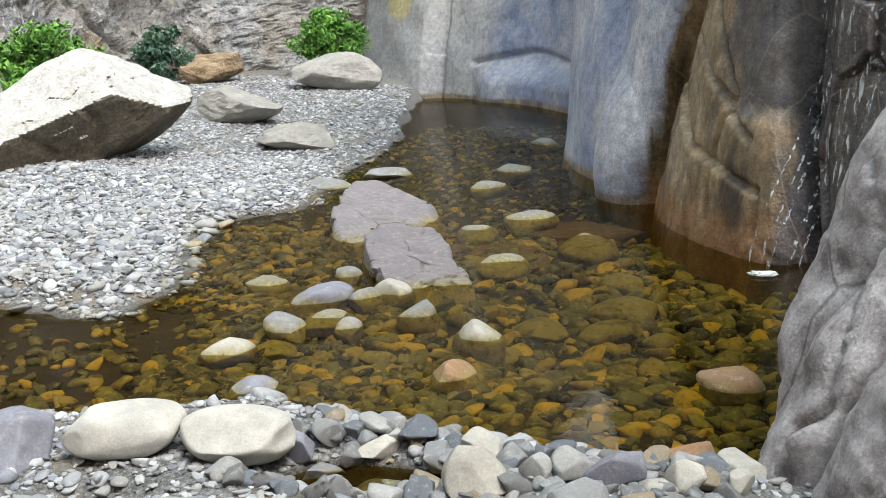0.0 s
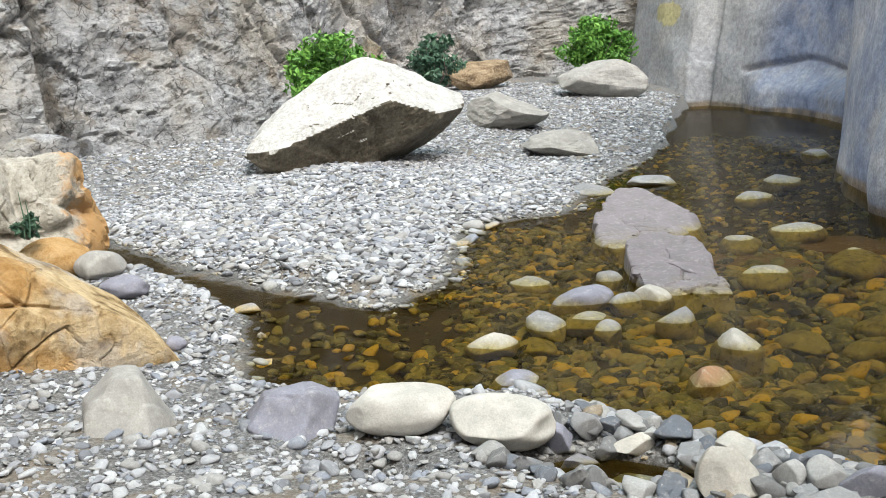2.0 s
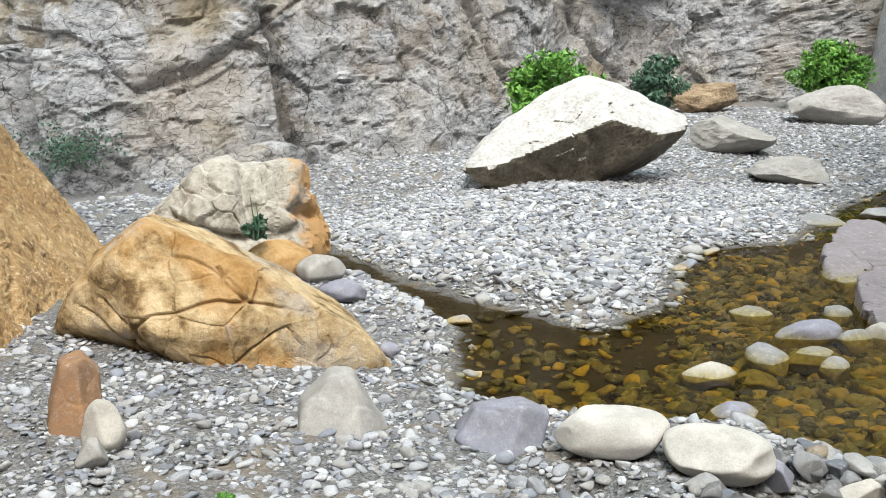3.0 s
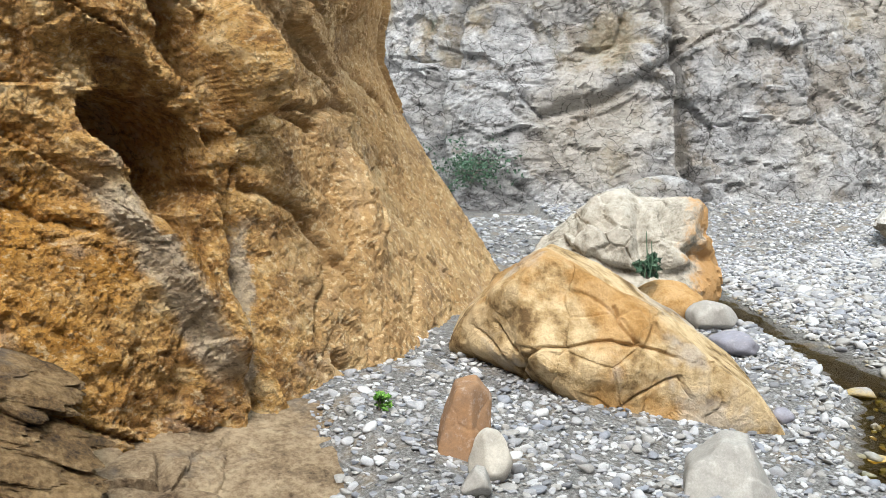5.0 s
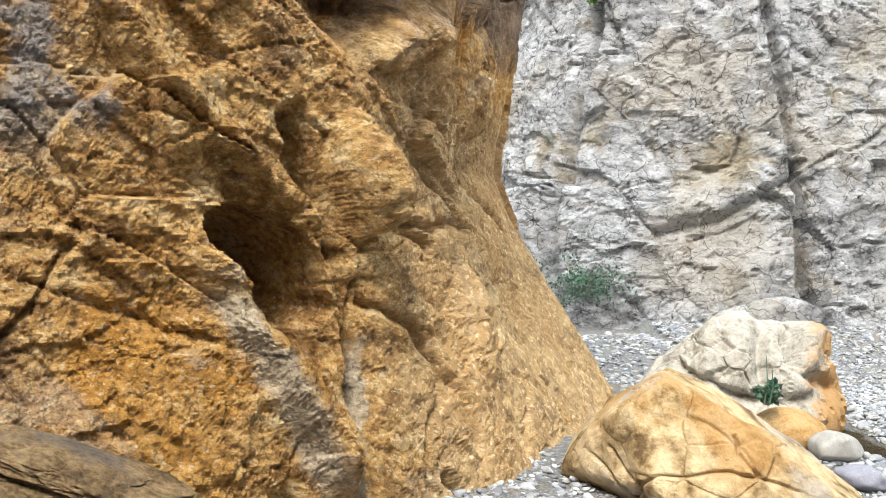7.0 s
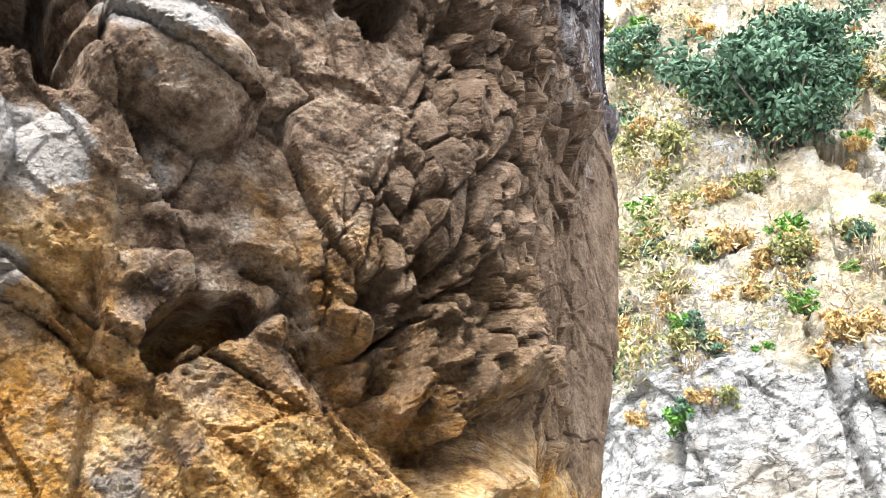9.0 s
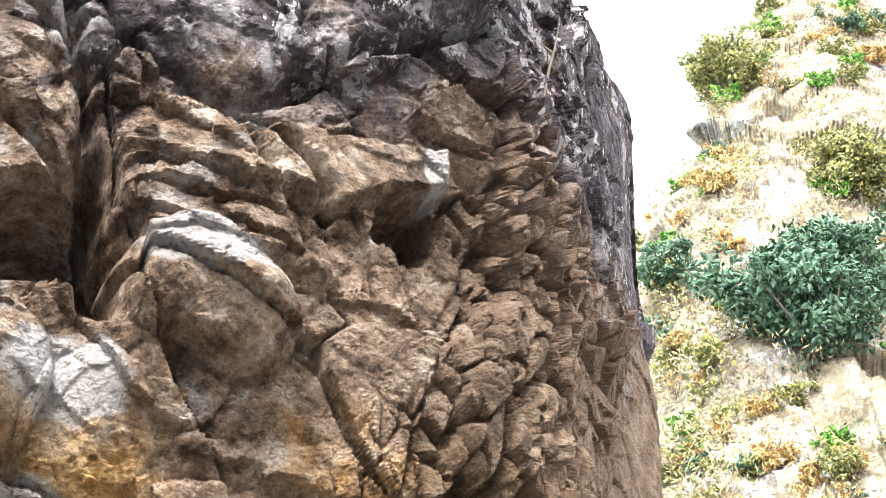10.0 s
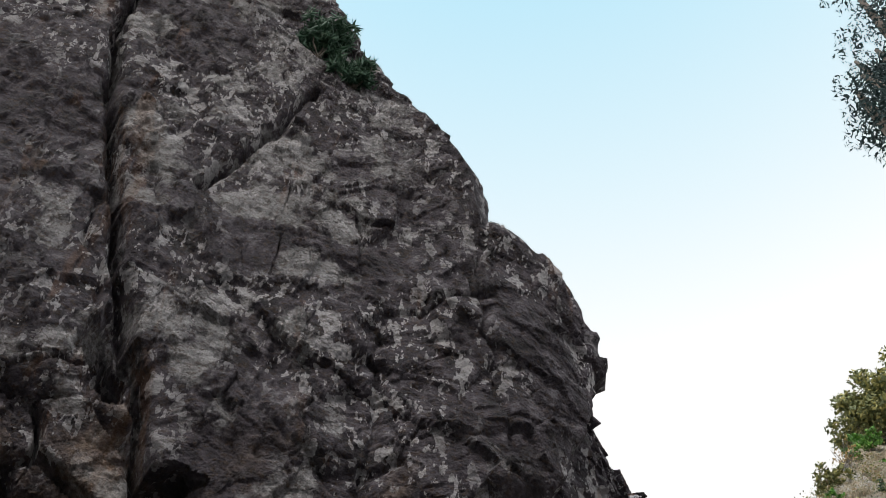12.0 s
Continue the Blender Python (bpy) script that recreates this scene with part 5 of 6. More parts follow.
cut_rock("rock_ledge", (-4.02, 1.55, 0.13), edges(((-0.34, -0.12), (-0.28, 0.02), (-0.05, 0.15), (0.12, 0.13), (0.33, -0.02), (0.38, -0.14), (0.0, -0.2))) + [(-0.1, -0.7, 0.65, 0.17), (0.5, -0.7, 0.3, 0.26), (0, 1, 0, 0.25)], TAN,
         "angular tan rock swelling from the cliff foot", "ledge", turn=facing(-4.0, 1.55), soft=0.01, rough=0.04, freq=5, chips=0.02, seed=32)
for k, (x, y, z, words) in enumerate(((-4.0, 0.12, 0.62, "tilted weathered rock ledge at the cliff foot"), (-3.86, 0.14, 0.5, "grey-brown tilted rock ledge at the cliff foot"),
                                      (-3.70, 0.14, 0.38, "worn tilted brown ledge at the cliff foot"), (-3.52, 0.12, 0.27, "low tilted rock ledge at the cliff foot"), (-3.34, 0.12, 0.16, "lowest tilted rock ledge at the cliff foot"))):
    stone("rock_ledge", (x, y, z), (0.95 + 0.06 * (k % 2), 0.45, 0.15), 33 + k, BROWN, words, "ledge", turn=78 - 5 * (k % 3), tilt=(8, 20), sink=0, facets=7, cut=0.62, sub=6, rough=0.26, freq=2.6, seams=0.10, smooth_faces=False)

# ---- single stones along the bank and in the pool: x, y, width, height ----
BANK_STONES = ((-1.43, 3.44, 0.14, 0.11), (-1.3, 3.51, 0.14, 0.07), (-1.26, 3.4, 0.13, 0.09), (-1.13, 3.47, 0.17, 0.09), (-1.42, 3.29, 0.16, 0.09), (-1.22, 3.27, 0.22, 0.13),
               (-0.81, 3.0, 0.22, 0.18), (-0.77, 3.26, 0.14, 0.1), (-0.66, 3.12, 0.11, 0.11), (-0.88, 3.36, 0.16, 0.09), (-0.56, 3.16, 0.13, 0.11), (-0.43, 3.12, 0.18, 0.12),
               (-0.24, 3.36, 0.26, 0.12), (-0.22, 3.1, 0.13, 0.11), (-0.49, 2.93, 0.17, 0.09), (-0.36, 2.98, 0.09, 0.07), (-0.29, 3.04, 0.11, 0.06), (-1.05, 3.2, 0.15, 0.12),
               (-1.52, 3.35, 0.14, 0.12), (-1.04, 3.36, 0.13, 0.09), (-0.08, 3.3, 0.17, 0.08), (-0.74, 2.88, 0.1, 0.06), (-0.14, 2.97, 0.09, 0.06), (-0.06, 3.1, 0.09, 0.08))
POOL_STONES = ((-2.31, 5.39, 0.36, 0.3, 1), (-1.95, 5.53, 0.22, 0.32, 2), (-2.33, 5.87, 0.15, 0.25, 0), (-2.06, 5.4, 0.17, 0.22, 0), (-2.27, 4.84, 0.22, 0.24, 3), (-2.4, 4.45, 0.24, 0.24, 2),
               (-2.05, 3.97, 0.2, 0.2, 1), (-1.96, 4.87, 0.13, 0.2, 0), (-1.67, 5.11, 0.19, 0.28, 3), (-1.3, 4.78, 0.24, 0.32, 2), (-1.24, 4.21, 0.18, 0.28, 4), (-0.14, 4.22, 0.24, 0.36, 4),
               (-3.72, 8.98, 0.42, 0.9, 0), (-3.35, 9.6, 0.4, 0.8, 3))
SUNK_STONES = ((-2.78, 5.69, 0.3), (-2.13, 5.05, 0.32), (-1.09, 5.3, 0.32), (-0.73, 5.72, 0.38), (-0.76, 5.37, 0.33), (-0.42, 4.93, 0.16), (-1.18, 4.86, 0.22), (-0.9, 4.28, 0.16),
               (-2.23, 8.9, 0.36), (-2.19, 9.8, 0.4), (-2.24, 11.6, 0.4), (-1.64, 10.1, 0.36), (-2.23, 4.6, 0.22), (-0.5, 5.39, 0.2), (-0.55, 4.47, 0.15), (-1.72, 4.6, 0.18),
               (-1.5, 6.3, 0.4), (-1.1, 6.9, 0.45), (-1.6, 7.6, 0.4), (-0.8, 6.3, 0.3), (-1.9, 7.2, 0.35))
GREY_STONE = stone_mat("river_stone", ((0.0, (0.25, 0.25, 0.25)), (1.0, (0.31, 0.31, 0.31))), 0.8, True)
RIVER = (GREY_STONE, SLATE, CREAM, GREY_STONE, RED)
ROW = random.Random(5)
for i, (x, y, wide, tall) in enumerate(BANK_STONES):
    y -= 0.10
    m = RED if i == 12 else (GREY_STONE, BANK, CREAM, BANK, SLATE, BANK, CREAM)[i % 7]
    words = {GREY_STONE: "grey", BANK: "mottled grey", CREAM: "pale tan", SLATE: "blue-grey", RED: "flat rusty brown"}[m]
    stone("stone", on(x, y), (wide, wide * ROW.uniform(0.65, 0.9), tall), 100 + i, m, words + " stone in the row along the bank", turn=ROW.uniform(0, 360), tilt=(ROW.uniform(-12, 12), ROW.uniform(-12, 12)),
          facets=9, cut=0.56, rough=0.05, sub=4, group="stones along the bank")
for i, (x, y, wide, tall, m) in enumerate(POOL_STONES):
    z = min(float(ground_z(x, y)), -0.02)
    words = ("grey", "slate-grey", "cream", "pale grey", "brown speckled")[m]
    stone("stone", (x, y, z), (wide * 1.15, wide * ROW.uniform(0.75, 0.95), min(tall * 0.26, 0.08) - z), 140 + i, RIVER[m], words + " stone rising out of the shallow water", turn=ROW.uniform(-40, 40), tilt=(ROW.uniform(-10, 10), ROW.uniform(-10, 10)),
          facets=6, cut=0.72, rough=0.08, sub=4, sink=0.05, group="stones in the pool")
for i, (x, y, wide) in enumerate(SUNK_STONES):
    stone("stone", on(x, y), (wide, wide * ROW.uniform(0.65, 0.9), wide * 0.42), 170 + i, RIVER[3], "amber algae-coated stone under the water", turn=ROW.uniform(0, 360), facets=3, cut=0.8, sub=4, group="sunken stones")
for x, y, sx, sy, sz, seed, m, turn, words in (
        (-2.06, 3.06, 0.41, 0.26, 0.19, 21, WHITE, 30, "long rounded cream stone on the gravel bank"),
        (-1.69, 3.15, 0.38, 0.30, 0.22, 22, WHITE, 15, "plump rounded cream stone on the gravel bank")):
    stone("stone", on(x, y), (sx, sy, sz), seed, m, words, turn=turn, facets=2, cut=0.8, rough=0.035, sub=5)
cut_rock("stone", (-2.45, 2.94, float(ground_z(-2.45, 2.94)) + 0.06), edges(((-0.19, -0.03), (-0.11, 0.07), (0.07, 0.09), (0.17, 0.03), (0.12, -0.10), (-0.06, -0.10))) + [(-0.3, -0.7, 0.6, 0.07), (0.6, -0.7, 0.2, 0.10), (0.1, 0.9, 0.4, 0.12)], SLATE,
         "angular slate-grey stone on the gravel bank", "stone", turn=facing(-2.45, 2.94), soft=0.005, rough=0.012, freq=9, chips=0.008, seed=23, sub=5)


# ---- loose stones ----
PEBBLES = [stone_shape((1, 1, 1), 300 + k, facets=9, cut=0.56, rough=0.06, sub=2)[0] - np.array((0, 0, 0.5)) for k in range(10)]
CHIPS = [stone_shape((1, 1, 1), 330 + k, facets=3, cut=0.7, rough=0.05, sub=1)[0] - np.array((0, 0, 0.5)) for k in range(10)]


def scatter(n, xlo, xhi, ylo, yhi, size, keep, seed, power=2.0):
    rnd = np.random.RandomState(seed)
    x, y = rnd.uniform(xlo, xhi, n), rnd.uniform(ylo, yhi, n)
    ok = keep(x, y)
    x, y = x[ok], y[ok]
    return x, y, size[0] + (size[1] - size[0]) * rnd.rand(len(x)) ** power, rnd


def loose(name, spots, mat, flat=(0.32, 0.62), shapes=PEBBLES, sub=2):
    x, y, d, rnd = spots
    base_f = BALLS[sub][1]
    nv = len(BALLS[sub][0])
    z = ground_z(x, y)
    d = np.where(z < -0.01, np.minimum(d, 0.03 - z * 1.15), d)
    V, F = np.empty((len(x) * nv, 3)), np.empty((len(x) * len(base_f), 3), int)
    for i in range(len(x)):
        v = shapes[rnd.randint(10)]
        a, h = rnd.uniform(0, 6.283), rnd.uniform(*flat)
        v = v * np.array((1.0, rnd.uniform(0.6, 0.95), h)) * d[i]
        tx, ty = rnd.normal(0, 0.2, 2)
        v = v + np.stack((np.zeros(nv), np.zeros(nv), v[:, 0] * tx + v[:, 1] * ty), 1)
        c, s = math.cos(a), math.sin(a)
        V[i * nv:(i + 1) * nv] = np.stack((v[:, 0] * c - v[:, 1] * s + x[i], v[:, 0] * s + v[:, 1] * c + y[i], v[:, 2] + z[i] + d[i] * h * 0.22), 1)
        F[i * len(base_f):(i + 1) * len(base_f)] = base_f + i * nv
    return mesh_from(name, V, F, mat, sub > 1)


def dry(x, y):
    return ground_z(x, y) > 0.012


def sunk(x, y):
    return (ground_z(x, y) < 0.0) & (y < 18) & ((x > -2.75) | (y > 5.2) | (np.sin(x * 91.7 + y * 57.3) > 0.55))


def sunk_big(x, y):
    return sunk(x, y) & (y < 7.5)


def beds(name, label, category, mat, *layers):
    """Loose stones of one bed: each layer has its own sizes and shapes, all joined into one mesh."""
    for k, (spots, sub) in enumerate(layers):
        me = loose(name, spots, mat, shapes=PEBBLES if sub == 2 else CHIPS, sub=sub)
        tagged(new(name if k == 0 else "fine_" + name, me), label, category, kind="stuff")


beds("shingle", "grey rounded shingle covering the beach", "shingle", SHINGLE,
     (scatter(3600, -7.0, -2.6, 4.6, 8.6, (0.045, 0.11), dry, 1, 2.0), 2), (scatter(16000, -7.5, -2.6, 4.6, 10, (0.022, 0.06), dry, 11, 1.6), 1))
beds("far_shingle", "pale shingle towards the far wall", "shingle", SHINGLE, (scatter(30000, -10.5, -3.2, 6.5, 17, (0.025, 0.07), dry, 4, 2.2), 1), (scatter(4500, -10.6, -4.8, 3.6, 7.2, (0.025, 0.09), dry, 6, 2.4), 1))
beds("gravel", "grey gravel and small stones on the near bank", "gravel", SHINGLE,
     (scatter(3400, -5.2, 0.2, 0.6, 4.9, (0.03, 0.075), dry, 2, 2.0), 2), (scatter(21000, -5.2, 0.2, 0.5, 4.9, (0.012, 0.042), dry, 5, 1.8), 1),
     (scatter(7000, -4.4, 3.6, -6.5, 1.2, (0.03, 0.09), dry, 7, 2.2), 1))
beds("pool_stones", "amber and olive algae-coated stones under the water", "stones", SHINGLE,
     (scatter(5200, -4.2, 1.0, 3.4, 7.5, (0.06, 0.19), sunk_big, 3, 2.2), 2), (scatter(9000, -4.2, 1.0, 3.4, 14, (0.03, 0.10), sunk, 13, 2.0), 1))


# ---- plants ----
GREEN = leaf_mat("green_leaves", ((0.0, (0.05, 0.13, 0.02)), (0.5, (0.10, 0.26, 0.04)), (1.0, (0.20, 0.40, 0.07))))
DEEP = leaf_mat("deep_green_leaves", ((0.0, (0.03, 0.075, 0.045)), (0.5, (0.055, 0.12, 0.075)), (1.0, (0.10, 0.18, 0.11))))
OLIVE = leaf_mat("olive_leaves", ((0.0, (0.10, 0.12, 0.05)), (0.5, (0.20, 0.22, 0.09)), (1.0, (0.42, 0.37, 0.12))))
PINE = leaf_mat("pine_needles", ((0.0, (0.012, 0.03, 0.032)), (1.0, (0.03, 0.07, 0.07))))
RUSTY = leaf_mat("dry_leaves", ((0.0, (0.24, 0.14, 0.06)), (0.5, (0.42, 0.27, 0.10)), (1.0, (0.55, 0.44, 0.20))))
BARK = stone_mat("grey_bark", ((0.0, (0.16, 0.13, 0.11)), (1.0, (0.20, 0.17, 0.14))), 0.9)


def part(name, me, parent, label=""):
    ob = new(name, me)
    ob.parent = parent
    return tagged(ob, label)


def tube(path, radii, sides=6):
    path, V, F = np.asarray(path, float), [], []
    for i, (p, r) in enumerate(zip(path, radii)):
        d = path[min(i + 1, len(path) - 1)] - path[max(i - 1, 0)]
        d /= np.linalg.norm(d) + 1e-9
        a = np.cross(d, (0.31, 0.95, 0.1))
        a /= np.linalg.norm(a) + 1e-9
        b = np.cross(d, a)
        for k in range(sides):
            t = 6.2832 * k / sides
            V.append(p + r * (a * math.cos(t) + b * math.sin(t)))
    for i in range(len(path) - 1):
        for k in range(sides):
            m = (k + 1) % sides
            F.append((i * sides + k, i * sides + m, (i + 1) * sides + m, (i + 1) * sides + k))
    return np.array(V), np.array(F)


def join(pieces):
    V, F, n = [], [], 0
    for v, f in pieces:
        V.append(v)
        F.append(f + n)
        n += len(v)
    return np.concatenate(V), np.concatenate(F)


def leaves(centres, radius, count, size, rnd, long=1.7):
    """Many small bent leaves round the given centres."""
    n = count * len(centres)
    c = np.repeat(np.asarray(centres), count, 0)
    d = rnd.normal(size=(n, 3))
    d /= np.linalg.norm(d, axis=1)[:, None]
    at = c + d * (radius * rnd.rand(n) ** 0.45)[:, None] * np.array((1, 1, 0.75))
    a = rnd.normal(size=(n, 3))
    a /= np.linalg.norm(a, axis=1)[:, None]
    b = np.cross(a, d)
    b /= np.linalg.norm(b, axis=1)[:, None] + 1e-9
    s = (size * rnd.uniform(0.6, 1.3, n))[:, None]
    up = np.cross(a, b) * s * 0.25
    V = np.stack((at - a * s * long / 2, at + b * s / 2 + up, at + a * s * long / 2, at - b * s / 2 + up), 1).reshape(-1, 3)
    return V, np.arange(n * 4).reshape(n, 4)


def plant(name, seed, mat, height, width, stems, clumps, count, leaf, label, category, group="", trunk=0.0, long=1.7):
    """A bush or tree: bare stems that fork, and clumps of leaves at their ends."""
    rnd = np.random.RandomState(seed)
    root = tagged(new(name), label, category, group)
    wood, ends = [], []
    for k in range(stems):
        a, lean = rnd.uniform(0, 6.283), rnd.uniform(0.15, 0.95)
        tip = np.array((math.cos(a) * width / 2 * lean, math.sin(a) * width / 2 * lean, height * (1.0 - 0.45 * lean ** 2) * rnd.uniform(0.75, 1.0)))
        base = np.array((0, 0, trunk * rnd.uniform(0.75, 1.0))) + rnd.normal(0, width * 0.02, 3) * (1, 1, 0)
        mid = base * 0.5 + tip * 0.5 + rnd.normal(0, width * 0.05, 3)
        path = [base, base * 0.6 + mid * 0.4, mid, tip * 0.7 + mid * 0.3, tip]
        r = 0.012 * height + 0.004
        wood.append(tube(path, [r * f for f in (1, 0.8, 0.6, 0.4, 0.15)], 5))
        for j in range(clumps):
            f = rnd.uniform(0.35, 1.0)
            ends.append(base * (1 - f) + tip * f + rnd.normal(0, width * 0.09, 3))
    if trunk:
        wood.append(tube([(0, 0, -0.3), (0.02 * height, 0, trunk * 0.5), (0, 0.01 * height, trunk)], [0.03 * height, 0.024 * height, 0.018 * height], 8))
    part("trunk" if trunk else "branch", mesh_from("branch", *join(wood), BARK), root)
    part("crown", mesh_from("crown", *leaves(ends, width * 0.13, count, leaf, rnd, long), mat, False), root)
    return root


def set_down(ob, x, y, z, turn=0, size=1.0):
    ob.matrix_world = pose(x, y, z, 0, 0, turn) @ Matrix.Scale(size, 4)
    return ob


# bushes at the foot of the far wall
set_down(plant("bush", 1, GREEN, 0.95, 1.15, 18, 6, 40, 0.055, "bright green leafy bush behind the pale boulder", "bush"), -8.05, 11.35, 0.62, 20)
set_down(plant("bush", 2, DEEP, 0.85, 1.0, 12, 5, 36, 0.05, "thin blue-green bush under the far wall", "bush"), -7.85, 13.5, 0.62)
set_down(plant("bush", 3, GREEN, 0.85, 1.35, 18, 6, 45, 0.055, "dark green creeping bush against the rock", "bush"), -6.9, 17.4, float(ground_z(-6.9, 17.4)) + 0.25)
set_down(plant("bush", 4, DEEP, 0.22, 1.3, 14, 4, 16, 0.028, "low green plants growing on the far rock", "plant"), -11.2, 6.5, 0.66, 40)
set_down(plant("weed", 5, DEEP, 0.16, 0.2, 8, 4, 24, 0.022, "dark green weed growing beside a boulder", "plant"), -5.75, 4.55, 0.4)
set_down(plant("weed", 6, GREEN, 0.07, 0.12, 6, 3, 14, 0.014, "tiny green weed in the gravel", "plant"), -4.05, 1.75, float(ground_z(-4.05, 1.75)))
set_down(plant("weed", 6, GREEN, 0.05, 0.10, 6, 3, 14, 0.014, "tiny green weed in the gravel", "plant"), -2.6, 1.75, float(ground_z(-2.6, 1.75)))

# the hillside: shrubs on ledges, and a few trees
count = len(NORTH.data.vertices)
HILL = np.empty(count * 3)
NORTH.data.vertices.foreach_get("co", HILL)
HILL = HILL.reshape(-1, 3)
view = np.degrees(np.arctan2(-HILL[:, 0], HILL[:, 1]))
KINDS = (plant("shrub", 11, GREEN, 0.8, 1.0, 8, 4, 26, 0.074, "green shrub on the steep hillside", "shrub", "hillside shrubs"),
         plant("shrub", 12, OLIVE, 0.7, 1.1, 8, 4, 26, 0.068, "yellow-green shrub on the steep hillside", "shrub", "hillside shrubs"),
         plant("shrub", 13, RUSTY, 0.6, 1.1, 8, 4, 26, 0.054, "rusty dry shrub on the steep hillside", "shrub", "hillside shrubs", long=3.0),
         plant("shrub", 14, DEEP, 0.9, 1.2, 8, 4, 26, 0.074, "dark green shrub on the steep hillside", "shrub", "hillside shrubs"),
         plant("shrub", 15, RUSTY, 0.9, 1.0, 18, 1, 6, 0.05, "bare grey shrub on the steep hillside", "shrub", "hillside shrubs"))
pick = np.random.RandomState(8)
pool_of = np.where((HILL[:, 2] > 5.2) & (HILL[:, 2] < 52) & (view > 38) & (view < 66))[0]
low_of = np.where((HILL[:, 2] > 4.2) & (HILL[:, 2] < 13) & (view > 40) & (view < 62))[0]
spots = HILL[np.concatenate((pick.choice(pool_of, 190, replace=False), pick.choice(low_of, 95, replace=False)))]
for i, (x, y, z) in enumerate(spots):
    kind = KINDS[pick.choice(5, p=(0.18, 0.26, 0.30, 0.14, 0.12))]
    size = pick.uniform(0.4, 0.9) * (0.6 + 0.035 * z)
    m = pose(x, y, z - 0.1, pick.uniform(-8, 8), pick.uniform(-8, 8), pick.uniform(0, 360))
    ob = copy_thing(kind, m) if i >= 5 else KINDS[i]
    ob.matrix_world = m @ Matrix.Scale(size, 4)


GRASS = leaf_mat("dry_grass", ((0.0, (0.20, 0.21, 0.12)), (0.3, (0.36, 0.30, 0.17)), (0.6, (0.40, 0.26, 0.13)), (1.0, (0.48, 0.44, 0.36))))
tufts = HILL[pick.choice(pool_of, 900)] + pick.normal(0, 0.25, (900, 3))
tagged(new("grass", mesh_from("grass", *leaves(tufts, 0.5, 44, 0.026, pick, 5.0), GRASS, False)), "dry yellow and rusty grass tufts on the hillside", "grass", kind="stuff")
meadow = tufts[pick.choice(900, 170)]
tagged(new("undergrowth", mesh_from("undergrowth", *leaves(meadow, 0.6, 90, 0.05, pick, 1.8), OLIVE, False)), "low olive undergrowth between the rocks of the hillside", "undergrowth", kind="stuff")


def hill_at(turn, z):
    """The place on the hillside at a bearing and a height."""
    return HILL[np.argmin((view - turn) ** 2 * 0.2 + (HILL[:, 2] - z) ** 2)]


for turn, z, tall, wide, mat, seed, words in ((53.6, 9.0, 2.4, 3.2, DEEP, 31, "large dark green tree on the hillside"), (50.8, 9.8, 2.2, 2.6, DEEP, 32, "blue-green tree on the hillside"),
                                              (49.3, 14.6, 1.6, 2.4, OLIVE, 33, "yellow broom bush on the hillside"), (60.3, 12.4, 1.3, 1.4, DEEP, 34, "dark green tree on the skyline"),
                                              (55.5, 21.5, 2.6, 2.8, OLIVE, 36, "olive-green tree on the skyline")):
    x, y, z = hill_at(turn, z)
    set_down(plant("tree", seed, mat, tall, wide, 16, 8, 80, 0.014 * wide + 0.035, words, "tree", "", tall * 0.25), x, y, z - 0.2)

# tall trees high on the slope: bearing, elevation of the foot, height and width in parts of the distance
rise = np.degrees(np.arctan2(HILL[:, 2] - 1.6, np.hypot(HILL[:, 0], HILL[:, 1])))
for turn, foot, tall, wide, mat, seed, words in ((47.0, 41.5, 0.09, 0.08, OLIVE, 37, "sunlit olive tree on the skyline"),):
    x, y, z = HILL[np.argmin((view - turn) ** 2 + (rise - foot) ** 2)]
    away = math.sqrt(x * x + y * y + z * z)
    set_down(plant("tree", seed, mat, tall * away, wide * away, 20, 9, 90, 0.0028 * away, words, "tree", "", tall * away * 0.25), x, y, z - 0.2)

set_down(plant("tree", 35, PINE, 33.0, 5.6, 40, 9, 190, 0.06, "tall dark green pine on the skyline", "tree", "", 17.0, 3.0), -9.62, 15.15, 3.2)

# plants and a bare branch on the ochre cliff
from mathutils.bvhtree import BVHTree


def tree_of(ob):
    co = np.empty(len(ob.data.vertices) * 3)
    ob.data.vertices.foreach_get("co", co)
    return BVHTree.FromPolygons([Vector(c) for c in co.reshape(-1, 3)], [tuple(p.vertices) for p in ob.data.polygons])


WEST_TREE, EAST_TREE = tree_of(WEST), tree_of(EAST)


def on_wall(tree, turn, rise_to):
    """The first rock met from the bank at a bearing and an elevation."""
    a, e = radians(turn), radians(rise_to)
    return tree.ray_cast(Vector((-0.2, -0.2, 1.7)), Vector((-math.sin(a) * math.cos(e), math.cos(a) * math.cos(e), math.sin(e))))[0]


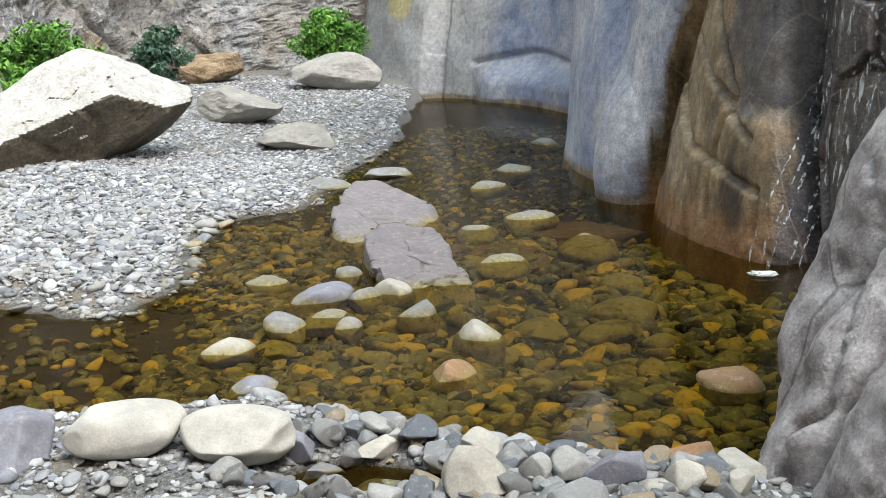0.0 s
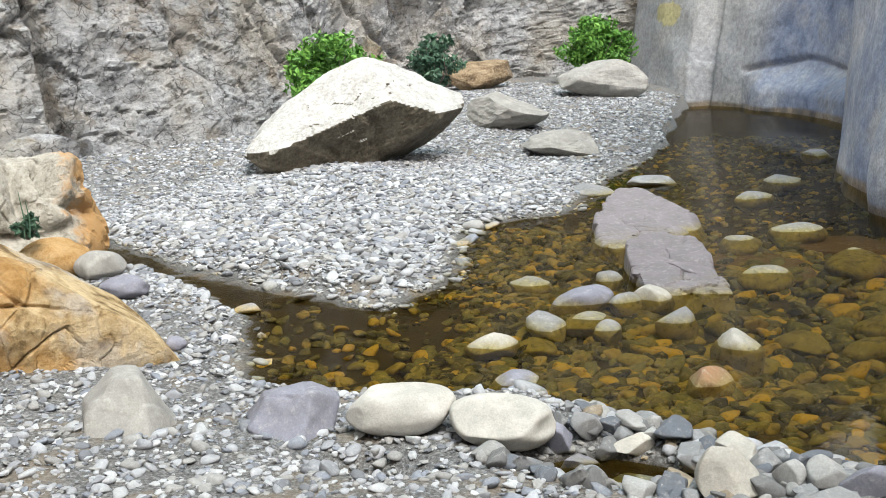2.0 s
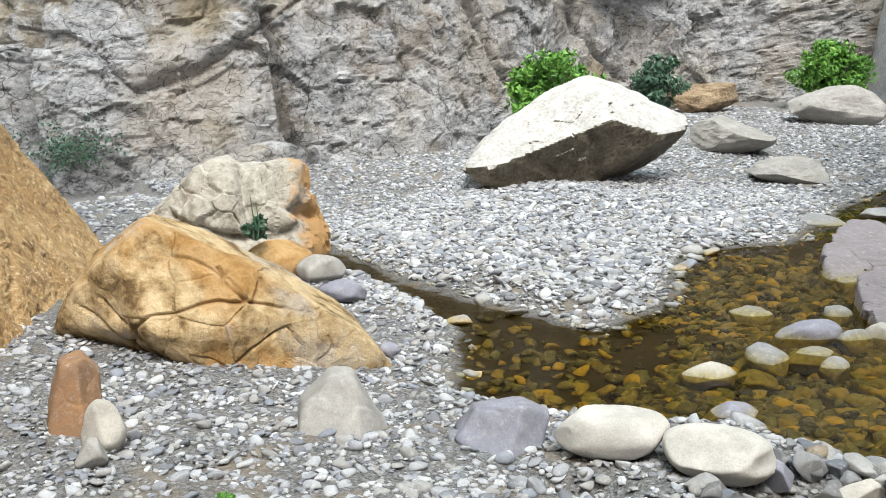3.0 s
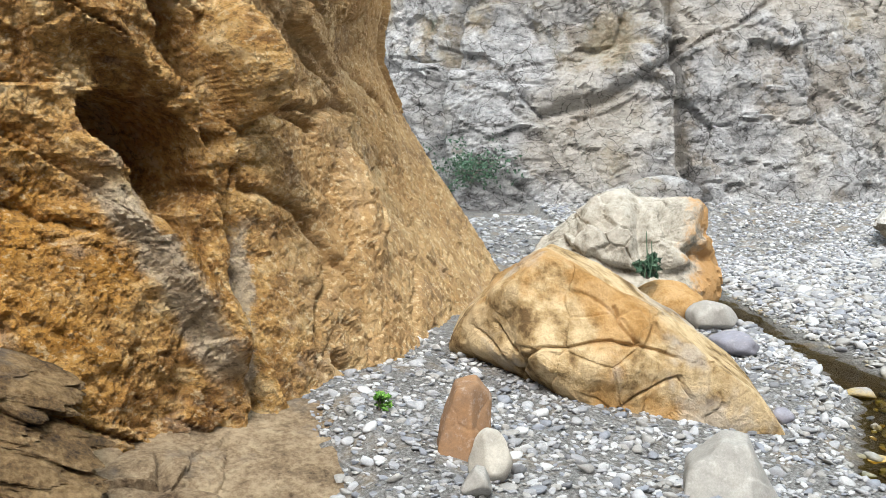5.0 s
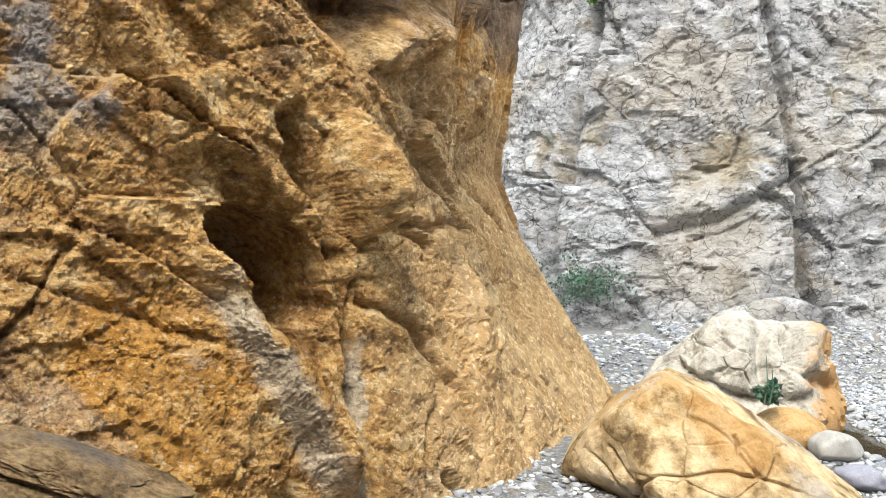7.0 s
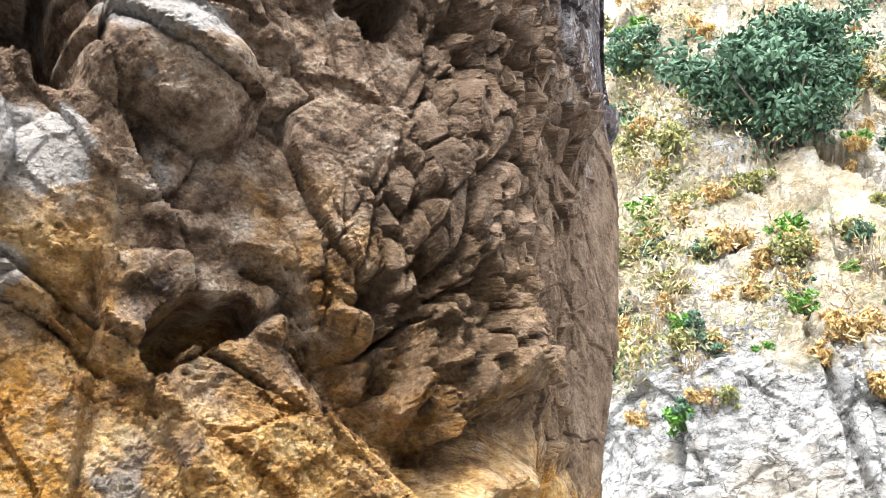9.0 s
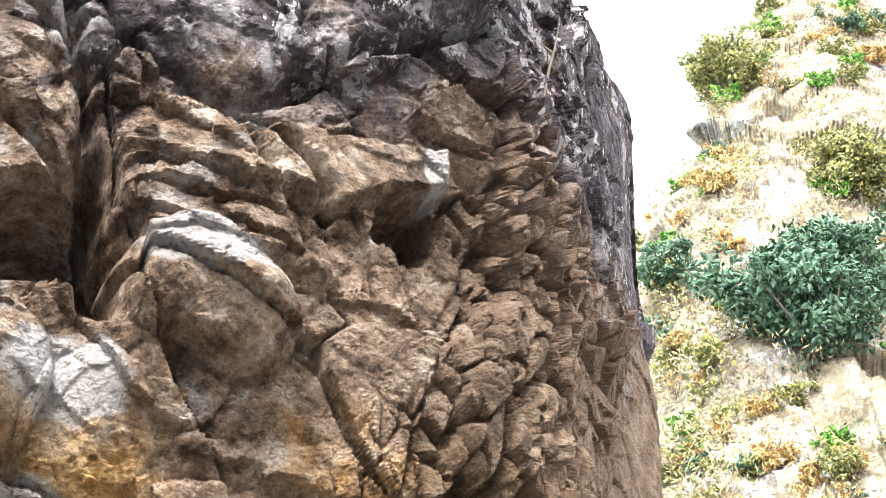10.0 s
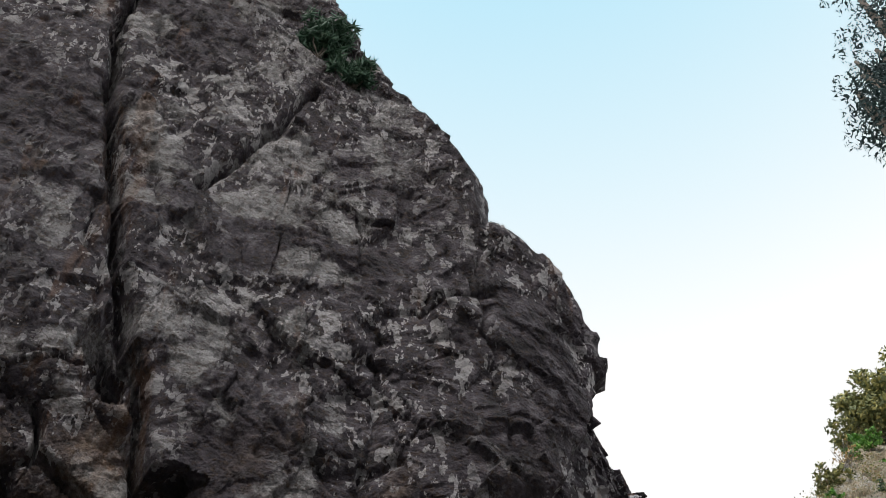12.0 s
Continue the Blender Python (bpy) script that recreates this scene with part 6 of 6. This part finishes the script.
for turn, e, tall, wide, mat, seed, words in ((92.5, 64.6, 0.55, 0.7, DEEP, 41, "dark green shrub growing out of the cliff top"), (88.0, 63.6, 0.35, 0.45, DEEP, 42, "small dark shrub in a cliff crack"),):
    hit = on_wall(WEST_TREE, turn, e)
    if hit:
        set_down(plant("shrub", seed, mat, tall, wide, 14, 5, 40, 0.022, words, "shrub", long=6.0), hit.x, hit.y, hit.z - 0.05)
hit = on_wall(WEST_TREE, 66.4, 38.8)
if hit:
    twig = [tube([(0, 0, -0.1), (0.06, 0.05, 0.25), (0.05, 0.12, 0.5), (0.12, 0.16, 0.85)], [0.018, 0.014, 0.01, 0.004], 5), tube([(0.055, 0.1, 0.42), (-0.05, 0.02, 0.6), (-0.06, 0.04, 0.75)], [0.01, 0.007, 0.003], 5),
            tube([(0.09, 0.14, 0.65), (0.2, 0.25, 0.75), (0.22, 0.32, 0.9)], [0.008, 0.005, 0.002], 5)]
    ob = tagged(new("branch", mesh_from("branch", *join(twig), BARK)), "bare grey branch growing out of the cliff", "branch")
    ob.matrix_world = pose(*hit) @ Matrix.Scale(0.6, 4)
sprig = [tube([(k * 0.05, 0, 0), (k * 0.05 + 0.01, 0.01, 0.12), (k * 0.055, 0.0, 0.3 - 0.06 * k)], [0.006, 0.005, 0.002], 5) for k in range(2)]
ob = tagged(new("sprig", mesh_from("sprig", *join(sprig), DEEP)), "two thin dark stalks beside the ochre boulder", "plant")
ob.location = (-5.72, 4.5, 0.42)


# ---- the fall ----
def spray():
    m, nt, b = material("falling_water", 0.15)
    b.inputs["Base Color"].default_value = (0.85, 0.9, 0.95, 1)
    n = tex(nt, 9, 4, 0.6, (5, 5, 0.2))
    nt.links.new(mathn(nt, "MULTIPLY", band(nt, n, 0.48, 0.66), 0.38), b.inputs["Alpha"])
    return m


SPRAY = spray()
FALL = tagged(new("waterfall"), "thin white waterfall trickling down the wet wall", "waterfall")
drip = random.Random(4)
for k in range(11):
    x0, wide = 0.10 + 0.06 * k + drip.uniform(-0.02, 0.02), drip.uniform(0.006, 0.016)
    rows = []
    for j in range(40):
        z = 2.6 - 2.62 * j / 39
        x = x0 + 0.19 * z + 0.015 * math.sin(3 * z + k)
        hit = EAST_TREE.ray_cast(Vector((x - 0.9, 4.6, z)), Vector((0.45, 1, 0)).normalized())
        if hit[0] is not None:
            rows.append(hit[0] + hit[1] * (0.03 if hit[1].dot(Vector((0.45, 1, 0))) < 0 else -0.03))
    if len(rows) > 4:
        v = [p + Vector((side * wide * 0.9, -side * wide * 0.3, 0)) for p in rows for side in (-1, 1)]
        f = [(2 * i, 2 * i + 1, 2 * i + 3, 2 * i + 2) for i in range(len(rows) - 1)]
        part("strand", mesh_from("strand", [p[:] for p in v], f, SPRAY), FALL)
FOAM = stone_mat("white_foam", ((0.0, (0.75, 0.8, 0.84)), (1.0, (0.85, 0.88, 0.9))), 0.4)
v, f = stone_shape((0.17, 0.10, 0.03), 88, facets=2, rough=0.5, freq=5, sub=5)
part("foam", mesh_from("foam", v + np.array((-0.02, 5.93, -0.004)), f, FOAM), FALL, "white foam where the fall meets the pool")

# ---- single pebbles of the near bank ----
SHARP = [stone_shape((1, 1, 1), 360 + k, facets=10, cut=0.52, rough=0.05, sub=3)[0] - np.array((0, 0, 0.5)) for k in range(10)]
SHARED = [mesh_from("pebble", v, BALLS[2][1], SHINGLE) for v in PEBBLES] + [mesh_from("pebble", v, BALLS[3][1], BANK) for v in SHARP]
peb = random.Random(12)
made = 0
while made < 300:
    large = made % 2 == 1
    x, y = (peb.uniform(-1.65, -0.02), peb.uniform(2.82, 3.62)) if large else (peb.uniform(-3.2, -0.2), peb.uniform(2.2, 3.6))
    z = float(ground_z(x, y))
    if z < 0.01:
        continue
    d = peb.uniform(0.055, 0.125) if large else peb.uniform(0.03, 0.075)
    ob = new("pebble", SHARED[made // 2 % 10 + (10 if large else 0)])
    ob.matrix_world = pose(x, y, z + d * 0.15, peb.uniform(-25, 25), peb.uniform(-25, 25), peb.uniform(0, 360)) @ Matrix.Diagonal((d, d * peb.uniform(0.65, 0.95), d * peb.uniform(0.5, 0.8), 1))
    ob.parent = GROUND
    made += 1
